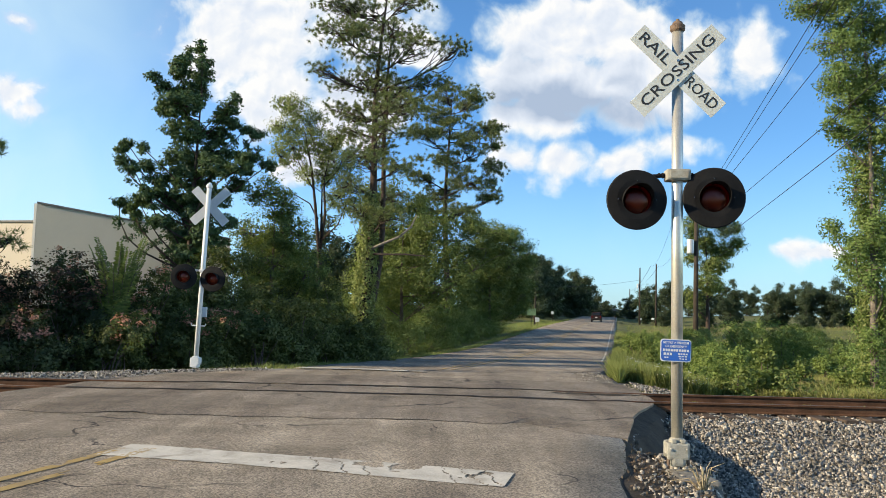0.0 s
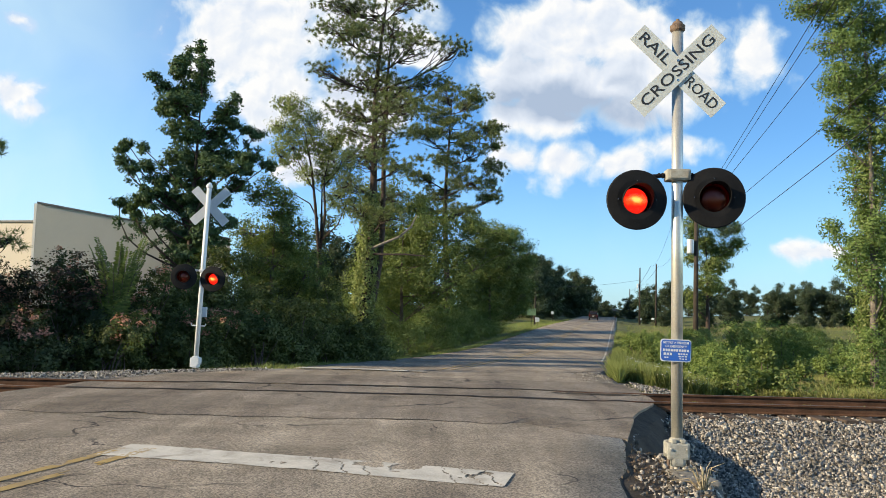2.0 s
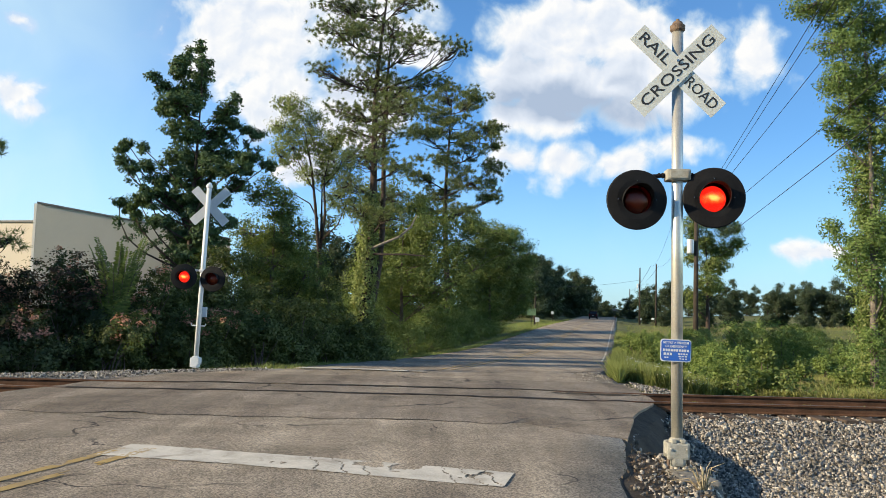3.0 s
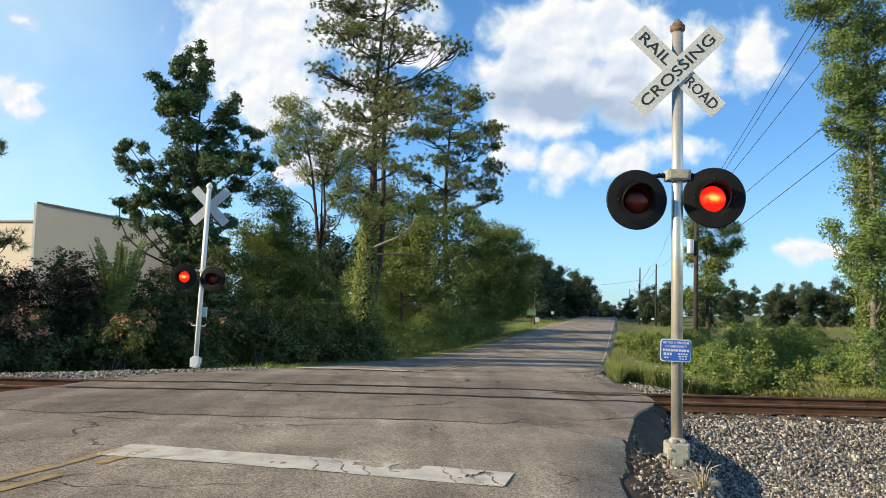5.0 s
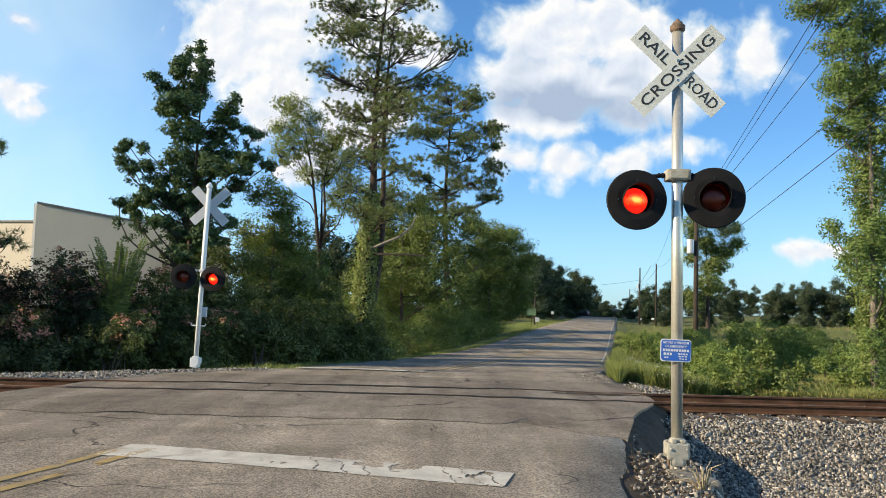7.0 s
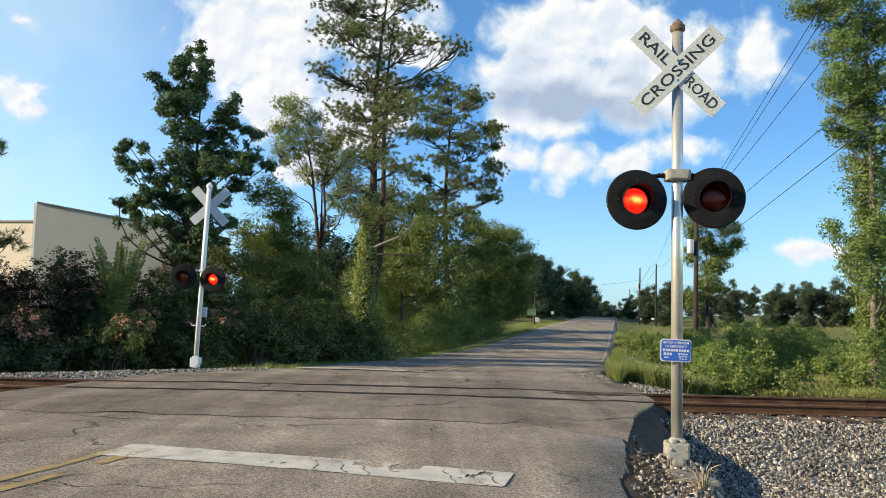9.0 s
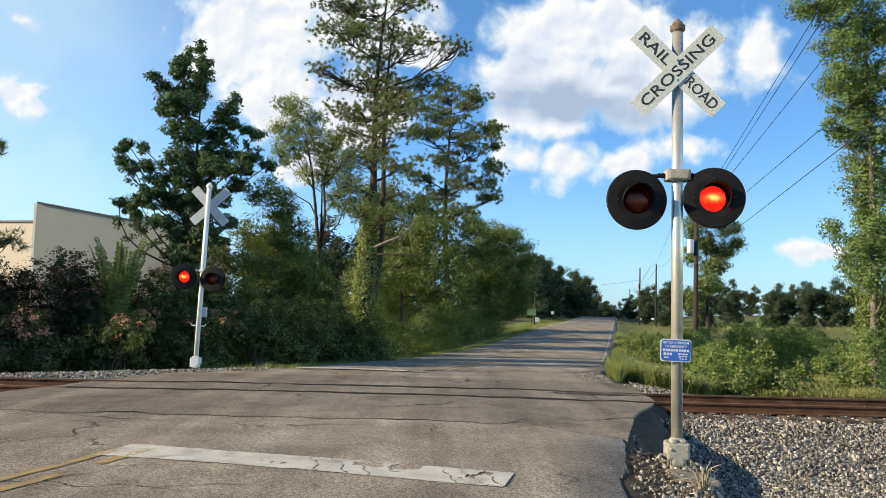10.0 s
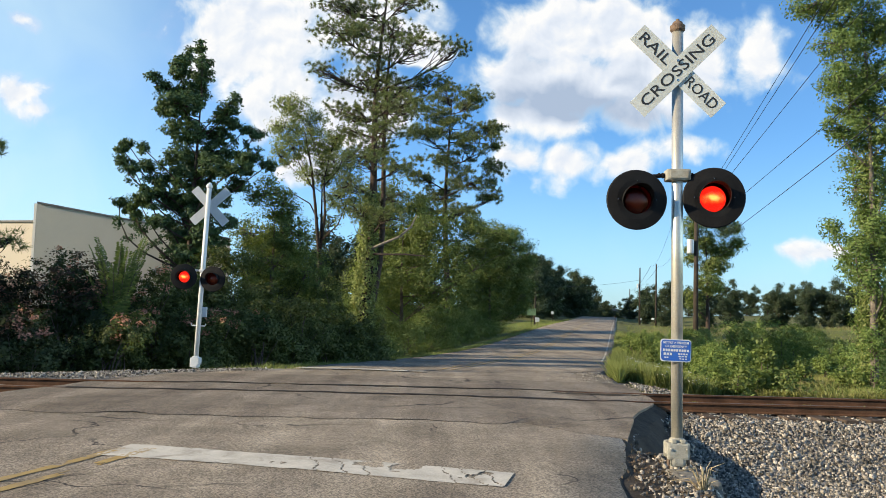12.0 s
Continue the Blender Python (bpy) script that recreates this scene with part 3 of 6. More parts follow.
def make_gravel():
    bm = bmesh.new()
    rows = []
    for y in np.arange(-3, 14.61, 0.3):
        e = road_x(y) + right_edge(y) - 0.1
        rows.append([bm.verts.new((e + t * 9.5, y, apron_z(e + t * 9.5, y) - (0.4 if t == 1 else 0))) for t in [k / 30 for k in range(31)]])
    for a, b in zip(rows, rows[1:]):
        for i in range(30):
            bm.faces.new((a[i], a[i + 1], b[i + 1], b[i]))
    shoulder = part("gravel_shoulder", bm, M["soil_and_shade"], smooth=True)
    shoulder.data.materials.append(M["gravel"])
    for p in shoulder.data.polygons:
        c = p.center
        if c.x - road_x(c.y) - right_edge(c.y) > 0.85 + 0.3 * fbm(c.x, c.y, 2.0):
            p.material_index = 1
    tagged(shoulder, "dark gravelly earth shoulder beside the asphalt", "gravel", kind="structure")
    # loose stones
    ico = bmesh.new()
    bmesh.ops.create_cube(ico, size=1.5)
    bmesh.ops.triangulate(ico, faces=ico.faces[:])
    base = np.array([v.co[:] for v in ico.verts])
    tris = np.array([[v.index for v in f.verts] for f in ico.faces])
    ico.free()
    rng = np.random.default_rng(11)

    def stones(name, pts, label, lo, hi):
        n = len(pts)
        shape = base[None] * (1 + rng.uniform(-.6, .35, (n, 8, 1))) + rng.uniform(-.3, .3, (n, 8, 3))
        tip = rng.uniform(-0.9, 0.9, (n, 1))
        ct, st = np.cos(tip), np.sin(tip)
        shape = np.stack([shape[..., 0], shape[..., 1] * ct - shape[..., 2] * st, shape[..., 1] * st + shape[..., 2] * ct], -1)
        sc = (lo + (hi - lo) * rng.random((n, 1, 1)) ** 1.6) * rng.uniform(0.45, 1.45, (n, 1, 3))
        ang = rng.uniform(0, 6.28, n)
        c, s = np.cos(ang)[:, None], np.sin(ang)[:, None]
        v = shape * sc
        v = np.stack([v[..., 0] * c - v[..., 1] * s, v[..., 0] * s + v[..., 1] * c, v[..., 2]], -1) + pts[:, None]
        me = bpy.data.meshes.new(name)
        f = (tris[None] + (np.arange(n) * 8)[:, None, None]).reshape(-1, 3)
        me.vertices.add(n * 8)
        me.vertices.foreach_set("co", v.astype(np.float32).ravel())
        me.loops.add(len(f) * 3)
        me.loops.foreach_set("vertex_index", f.astype(np.int32).ravel())
        me.polygons.add(len(f))
        me.polygons.foreach_set("loop_start", np.arange(0, len(f) * 3, 3, dtype=np.int32))
        me.materials.append(M["stone"])
        me.update(calc_edges=True)
        return tagged(new(name, me), label, "gravel", kind="stuff")

    pts = []
    while len(pts) < 62000:
        y = 14.75 - 9.4 * rng.random() ** 1.15
        x = road_x(y) + right_edge(y) + 0.1 + rng.random() * (0.6 * y + 0.4)
        if rng.random() > smooth(0.25, 0.95, x - road_x(y) - right_edge(y)) * (1 if y > 9.5 else 0.8) + 0.13:
            continue
        pts.append((x, y, apron_z(x, y) + rng.uniform(-0.012, 0.02)))
    stones("ballast_stones", np.array(pts), "loose grey and white crushed stones beside the rails", 0.009, 0.033)
    pts = []
    for _ in range(4500):
        x = rng.uniform(3.9, 11)
        y = rng.uniform(14.6, 18.6)
        pts.append((x, y, -0.2 - 0.25 * smooth(17.4, 19, y) + rng.uniform(-.01, .02)))
    for _ in range(3800):
        t = rng.random()
        x = -9.6 + 4.8 * t + rng.normal(0, .25)
        y = 17.3 + 3.4 * t + rng.normal(0, .4)
        pts.append((x, y, ground_cover(x, y) + 0.02))
    for _ in range(3600):
        x, y = 5.4 + rng.normal(0, 1.1), 19.2 + rng.normal(0, 0.8)
        pts.append((x, y, max(ground_z(x, y), road_top(x, y) - 0.12 if x - road_x(y) < right_edge(y) else -9) + 0.01))
    stones("ballast_stones", np.array(pts), "loose pale crushed stones beyond the rails", 0.011, 0.028)
    pts = []
    for _ in range(1100):
        y = 19.2 + 4.6 * rng.random()
        x = road_x(y) + right_edge(y) + 0.5 - abs(rng.normal(0, 0.75))
        z = road_top(x, y) if x < road_x(y) + right_edge(y) - 0.05 else ground_z(x, y) + 0.02
        pts.append((x, y, z + 0.006))
    stones("loose_gravel", np.array(pts), "tan gravel strewn over the asphalt's edge", 0.006, 0.019)


def ground_cover(x, y):
    """Gravel mound round the far signal."""
    d = abs((x + 7.2) * 0.58 - (y - 19.0) * 0.82)
    return max(ground_z(x, y), -0.02 - 0.10 * d) if d < 3 else ground_z(x, y)


def make_far_mound():
    bm = bmesh.new()
    rows = []
    for i in range(25):
        t = i / 24
        cx, cy = -10.4 + 6.2 * t, 16.7 + 4.4 * t
        rows.append([bm.verts.new((cx + 0.58 * w, cy - 0.82 * w, ground_cover(cx + 0.58 * w, cy - 0.82 * w) - (0.3 if abs(w) > 1.3 else 0.0) + 0.004)) for w in np.linspace(-1.5, 1.5, 11)])
    for a, b in zip(rows, rows[1:]):
        for i in range(10):
            bm.faces.new((a[i], a[i + 1], b[i + 1], b[i]))
    tagged(part("gravel_mound", bm, M["gravel"], smooth=True), "pale gravel mound at the far signal's foot", "gravel", kind="structure")


# ---------------------------------------------------------------- crossing signals
def lettering(name, words, size, m, mat, parent, width=None, bold=0.004):
    """Words in the built-in font as a thin mesh, centred at the pose m (letters lie in its xy plane)."""
    cu = bpy.data.curves.new(name, 'FONT')
    cu.body, cu.size, cu.align_x, cu.align_y = words, size, 'CENTER', 'CENTER'
    cu.extrude, cu.offset = 0.0012, bold * size
    cu.resolution_u = 3
    tmp = new(name, cu)
    bpy.context.view_layer.update()
    me = bpy.data.meshes.new_from_object(tmp.evaluated_get(bpy.context.evaluated_depsgraph_get()))
    bpy.data.objects.remove(tmp)
    xs = [v.co.x for v in me.vertices]
    k = width / (max(xs) - min(xs)) if width else 1.0
    me.transform(m @ Matrix.Diagonal((k, 1, 1, 1)))
    me.materials.clear()
    me.materials.append(mat)
    ob = new(name, me)
    ob.parent = parent
    return ob


def make_lamp(name, sig, c, face, yaw):
    """One flashing light: backing disc with hood, lens, lit reflector and an added turning shutter. face: -1 looks
    towards -y, 1 towards +y.
    """
    turn = Matrix.Translation(c) @ Matrix.Rotation(radians(yaw + (0 if face < 0 else 180)), 4, 'Z')
    bm = bmesh.new()
    lathe(bm, [(0.158, -0.012), (0.22, -0.015), (0.324, -0.004), (0.334, 0.006), (0.334, 0.020), (0.318, 0.018), (0.22, 0.004), (0.158, 0.004)], 'Y', sides=56)
    lathe(bm, [(0.158, 0.002), (0.18, 0.01), (0.182, 0.20), (0.15, 0.29), (0.0005, 0.295)], 'Y', sides=32)
    bm.transform(turn)
    disc = part("flashing_light", bm, M["black_paint"], sig, "round black backing disc with a red light")
    disc["label"] = "round black backing disc with a red light"
    # hood: a visor open below
    bm = bmesh.new()
    rings = []
    for k in range(29):
        a = radians(-38 + 256 * k / 28)
        deep = 0.20 * (0.35 + 0.65 * max(0, math.sin(a)) ** 0.8) if math.sin(a) > 0 else 0.07 * (1 + math.sin(a))
        ca, sa = math.cos(a), math.sin(a)
        rings.append([(ca * 0.164, -0.010, sa * 0.164), (ca * 0.170, -0.010 - deep, sa * 0.170 - 0.06 * deep), (ca * 0.166, -0.010 - deep, sa * 0.166 - 0.06 * deep), (ca * 0.160, -0.010, sa * 0.160)])
    ring_loft(bm, rings)
    bm.transform(turn)
    part("hood", bm, M["black_paint"], disc)
    bm = bmesh.new()
    lathe(bm, [(0.159, -0.006), (0.150, -0.014), (0.122, -0.027), (0.08, -0.037), (0.03, -0.042), (0.0005, -0.0425)], 'Y', sides=40)
    bm.transform(turn)
    part("lens", bm, M["lens"], disc, "round red glass lens", True)
    bm = bmesh.new()
    bmesh.ops.create_uvsphere(bm, u_segments=28, v_segments=16, radius=0.145)
    b = part("reflector", bm, M["glow"], disc, "glowing red-orange reflector", True)
    b.matrix_local = turn @ pose(0, 0.126, 0)
    # Added half shell: covering the glow stands in for the lamp going off.
    bm = bmesh.new()
    rings = []
    for i in range(9):
        a = radians(2 + 88 * i / 8)
        rings.append([(0.151 * math.sin(a) * math.cos(t), -0.151 * math.cos(a), 0.151 * math.sin(a) * math.sin(t)) for t in [2 * math.pi * k / 28 for k in range(28)]])
    ring_loft(bm, rings, False)
    bm.faces.new([v for v in bm.verts][:28])
    s = part("shutter", bm, M["shutter"], disc, "dark red turning shutter added to switch the glow")
    rest = turn @ pose(0, 0.126, 0)
    s.matrix_local = rest
    # small screws on the disc
    for a in (90, 180, 0):
        bm = bmesh.new()
        lathe(bm, [(0.0005, -0.024), (0.006, -0.022), (0.007, -0.012)], 'Y', (0.21 * math.cos(radians(a)), 0, 0.21 * math.sin(radians(a))), 8)
        bm.transform(turn)
        part("screw", bm, M["chrome"], disc)
    return s, rest


def make_signal(name, at, face, label, mat, height, blue, yaw=0.0, lean=0.0):
    """A mast with crossbuck and two flashing lights. face: side to which crossbuck letters look (-1: -y)."""
    sig = empty(name, pose(*at, 0, lean, yaw))
    tagged(sig, label, "railroad signal", group="crossing signals")
    h = height
    bm = bmesh.new()
    lathe(bm, [(0.0005, 0.10), (0.062, 0.10), (0.062, h - 0.12), (0.0005, h - 0.12)], sides=28)
    part("mast", bm, mat, sig, smooth=True)
    bm = bmesh.new()
    lathe(bm, [(0.066, h - 0.15), (0.082, h - 0.13), (0.084, h - 0.08), (0.066, h - 0.065), (0.05, h - 0.035), (0.022, h - 0.02), (0.018, h), (0.0005, h + 0.006)], sides=20)
    part("finial", bm, M["rust_cap"] if blue else mat, sig, "rusty pointed cap" if blue else "pale pointed cap")
    # foot casting: two clamped halves with flanges
    cast = M["cast"] if blue else mat
    bm = bmesh.new()
    lathe(bm, [(0.0005, 0.0), (0.085, 0.0), (0.09, 0.03), (0.085, 0.06), (0.086, 0.10), (0.086, 0.27), (0.072, 0.29), (0.062, 0.30)], sides=24)
    base = part("base_casting", bm, cast, sig, "bolted cast base")
    for s in (-1, 1):
        for piece, args in (("clamp_plate", (0, s * 0.085, 0.165, 0.25, 0.05, 0.19, 0.03)), ("foot_plate", (0, s * 0.085, 0.07, 0.17, 0.045, 0.14, 0.04)), ("lug", (s * 0.05, -0.085, 0.265, 0.06, 0.05, 0.05, 0.015)), ("side_plate", (s * 0.108, 0, 0.185, 0.03, 0.14, 0.13, 0.01))):
            bm = bmesh.new()
            box(bm, *args)
            part(piece, bm, cast, base)
    for sx in (-1, 1):
        for z in (0.185,):
            bm = bmesh.new()
            lathe(bm, [(0.0005, -0.126), (0.013, -0.124), (0.015, -0.108)], 'Y', (sx * 0.085, 0, z), 6)
            part("bolt", bm, cast, base)
        bm = bmesh.new()
        lathe(bm, [(0.0005, 0.06), (0.017, 0.058), (0.018, -0.05)], 'Z', (sx * 0.17 * 0.62, -0.075, 0.06), 8)
        part("anchor_bolt", bm, M["rust_cap"] if blue else cast, base)
    # crossbuck
    cz = h - 0.62
    for k, (tilt, gap) in enumerate(((45, 0.075), (-45, 0.088)) if blue else ((45, 0.075), (-45, 0.088))):
        y = face * gap
        bm = bmesh.new()
        box(bm, 0, 0, 0, 1.265, 0.006, 0.234, 0.002)
        turn = Matrix.Translation((-0.015 if blue else 0.04, y, cz)) @ Matrix.Rotation(radians(tilt), 4, 'Y')
        bm.transform(turn)
        blade = part("crossbuck_blade", bm, M["sign_white"] if blue else M["sign_back"], sig, "white blade with black letters" if blue else "bare aluminium back of a crossbuck blade")
        if blue:
            to_face = turn @ pose(0, -0.0045, 0, 90, 0, 0)
            if k == 0:
                lettering("letters", "RAIL", 0.172, to_face @ pose(-0.36, 0, 0), M["letter_black"], blade, 0.43)
                lettering("letters", "ROAD", 0.172, to_face @ pose(0.36, 0, 0), M["letter_black"], blade, 0.43)
            else:
                lettering("letters", "CROSSING", 0.172, to_face @ pose(0, 0, 0), M["letter_black"], blade, 1.08)
            bm = bmesh.new()
            lathe(bm, [(0.0005, y - 0.02), (0.014, y - 0.018), (0.016, y - 0.002)], 'Y', (-0.015, 0, cz + (0.11 if k else -0.11)), 10)
            part("bolt", bm, M["chrome"], blade)
    # cross-arm with junction box
    lz = h - 1.79 if blue else 2.52
    bm = bmesh.new()
    tube(bm, [(-0.36, 0, lz - 0.015), (-0.13, 0, lz + 0.0), (0.13, 0, lz + 0.0), (0.36, 0, lz + 0.01)], [0.02, 0.024, 0.024, 0.02], 12)
    for sx in (-1, 1):
        lathe(bm, [(0.03, sx * 0.16 - 0.012), (0.034, sx * 0.16), (0.03, sx * 0.16 + 0.012)], 'X', (0, 0, lz), 12, True)
        lathe(bm, [(0.028, sx * 0.20 - 0.01), (0.03, sx * 0.20), (0.028, sx * 0.20 + 0.01)], 'X', (0, 0, lz), 12, True)
        tube(bm, [(sx * 0.36, 0, lz), (sx * 0.40, 0.05, lz - 0.10), (sx * 0.41, 0.08, lz - 0.2)], [0.02, 0.02, 0.02], 10)
    part("cross_arm", bm, M["black_paint"] if blue else mat, sig)
    bm = bmesh.new()
    if blue:
        box(bm, 0, 0, lz, 0.27, 0.20, 0.13, 0.03)
        box(bm, 0, -0.104, lz, 0.20, 0.012, 0.085, 0.004)
    else:
        box(bm, 0, 0, lz, 0.15, 0.15, 0.08, 0.02)
    part("junction_box", bm, M["cast"] if blue else mat, sig, "grey cast junction box")
    shutters = []
    if blue:
        spots = [((-0.46, -0.10, lz - 0.29), -1, 4), ((0.375, -0.10, lz - 0.255), -1, -5)]
    else:
        spots = [((-0.455, -0.10, lz - 0.185), -1, 8), ((0.30, -0.10, lz - 0.205), -1, -4)]
    for c, f, yaw in spots:
        shutters.append(make_lamp(name, sig, c, f, yaw))
    if blue:
        bm = bmesh.new()
        sx, sz, r = 0.165, 0.121, 0.03
        prof = [(cx * (sx - r) + r * math.cos(radians(a)), cy * (sz - r) + r * math.sin(radians(a))) for cx, cy, a0 in ((1, 1, 0), (-1, 1, 90), (-1, -1, 180), (1, -1, 270)) for a in (a0, a0 + 30, a0 + 60, a0 + 90)]
        ring_loft(bm, [[(x, -0.078, z) for x, z in prof], [(x, -0.074, z) for x, z in prof]])
        bm.transform(Matrix.Translation((-0.03, 0, 1.238)) @ Matrix.Rotation(radians(1.5), 4, 'Y'))
        plate = part("notice_plate", bm, M["white_metal"], sig, "small blue and white notice plate")
        bm = bmesh.new()
        ring_loft(bm, [[(x * 0.94, -0.0815, z * 0.92) for x, z in prof], [(x * 0.94, -0.079, z * 0.92) for x, z in prof]])
        tm = Matrix.Translation((-0.03, 0, 1.238)) @ Matrix.Rotation(radians(1.5), 4, 'Y')
        bm.transform(tm)
        part("blue_field", bm, M["blue_sign"], plate, "blue printed field")
        fm = tm @ pose(0, -0.083, 0, 90, 0, 0)
        lettering("letters", "REPORT A PROBLEM", 0.036, fm @ pose(0, 0.083, 0), M["white_metal"], plate, 0.27)
        lettering("letters", "OR EMERGENCY", 0.036, fm @ pose(0, 0.042, 0), M["white_metal"], plate, 0.23)
        for x, z, w, hh in ((0, 0.002, 0.285, 0.026), (-0.085, -0.040, 0.10, 0.026), (0.075, -0.036, 0.11, 0.016), (0.075, -0.062, 0.10, 0.012), (-0.10, -0.078, 0.05, 0.014), (0.08, -0.088, 0.09, 0.010)):
            n = max(2, int(w / 0.026))
            for i in range(n):
                bm = bmesh.new()
                box(bm, x - w / 2 + (i + 0.5) * w / n, -0.083, z, w / n * 0.72, 0.002, hh)
                bm.transform(tm)
                part("bar", bm, M["white_metal"], plate)
        bm = bmesh.new()
        box(bm, 0.0, -0.066, 1.238, 0.10, 0.03, 0.05, 0.004)
        part("clamp", bm, M["chrome"], sig)
    else:
        bm = bmesh.new()
        box(bm, 0.12, 0.03, 1.44, 0.12, 0.10, 0.26, 0.01)
        part("relay_box", bm, M["sign_back"], sig, "small grey box")
        bm = bmesh.new()
        tube(bm, [(-0.19, -0.02, 1.14), (-0.17, -0.02, 1.08), (0.17, -0.02, 1.08), (0.19, -0.02, 1.14)], [0.016] * 4, 8)
        part("step_bracket", bm, mat, sig)
    return sig, shutters


# ---------------------------------------------------------------- plants
def leaf_quads(rng, pts, size, droop=0.35, out=None, loose=0.6):
    """Folded rhombic leaves round the given points; with `out`, their faces look that way, more or less."""
    n = len(pts)
    c = rng.normal(size=(n, 3)) * (1.0 if out is None else loose)
    if out is not None:
        c += out
    c /= np.linalg.norm(c, axis=1)[:, None] + 1e-9
    a = rng.normal(size=(n, 3))
    a[:, 2] = a[:, 2] * 0.6 - droop
    a -= c * (a * c).sum(1)[:, None]
    a /= np.linalg.norm(a, axis=1)[:, None] + 1e-9
    b = np.cross(c, a)
    s = (size * rng.uniform(0.6, 1.35, n))[:, None]
    v = np.stack([pts, pts + a * s * 0.45 + b * s * 0.26 + c * s * 0.08, pts + a * s, pts + a * s * 0.45 - b * s * 0.26 + c * s * 0.08], 1)
    return v.reshape(-1, 3)


def sprays(rng, centres, dirs, radius, per, size, droop=0.3, tall=0.7):
    """Sprays of leaves: small uneven balls of foliage whose leaves look outwards and up, as they do on twigs."""
    n = len(centres)
    g = rng.normal(size=(n * per, 3))
    g /= np.linalg.norm(g, axis=1)[:, None]
    r = np.repeat(radius * rng.uniform(0.55, 1.45, n), per) * rng.random(n * per) ** 0.4
    p = np.repeat(centres, per, 0) + g * r[:, None] * np.array((1, 1, tall))
    return leaf_quads(rng, p, size, droop, np.repeat(dirs, per, 0) * 0.75 + g * 0.75 + np.array((0, 0, 0.3)))


def needle_tris(rng, pts, dirs, size, per):
    """Tufts of needles: thin triangles that fan out round each twig end."""
    n = len(pts)
    p = np.repeat(pts, per, 0)
    d = np.repeat(dirs, per, 0) * 0.55 + rng.normal(size=(n * per, 3)) * 0.55
    d /= np.linalg.norm(d, axis=1)[:, None]
    w = np.cross(d, rng.normal(size=(n * per, 3)))
    w /= np.linalg.norm(w, axis=1)[:, None]
    L = (size * rng.uniform(0.7, 1.2, n * per))[:, None]
    return np.stack([p - w * size * 0.048, p + w * size * 0.048, p + d * L], 1).reshape(-1, 3)


def limb(bm, rng, p0, p1, r0, r1, bend=0.12, sides=6, seg=5):
    p0, p1 = Vector(p0), Vector(p1)
    L = (p1 - p0).length
    off = Vector(rng.normal(size=3)) * L * bend
    pts = [p0.lerp(p1, t) + off * math.sin(math.pi * t) * (0.6 + 0.4 * t) + Vector((0, 0, -0.06 * L * math.sin(math.pi * t))) for t in [k / seg for k in range(seg + 1)]]
    tube(bm, pts, [r0 + (r1 - r0) * k / seg for k in range(seg + 1)], sides)
    return pts


def lobe_points(rng, lobes, density, y_spread):
    """Clump centres spread over the outer part of each lobe of the crown, with the ways they look."""
    out = []
    for dx, dz, rx, rz in lobes:
        cy = rng.normal() * y_spread * 0.35
        ry = max(min(rx, 1.4 * y_spread), 0.35)
        n = max(8, int(density * (rx * rz + rx * ry + ry * rz)))
        u = rng.normal(size=(n, 3))
        u /= np.linalg.norm(u, axis=1)[:, None]
        k = rng.uniform(0.3, 1.0, n)[:, None] ** 0.55
        c = np.array((dx, cy, dz))
        out.append((c, u * k * np.array((rx, ry, rz)) + c, u))
    return out


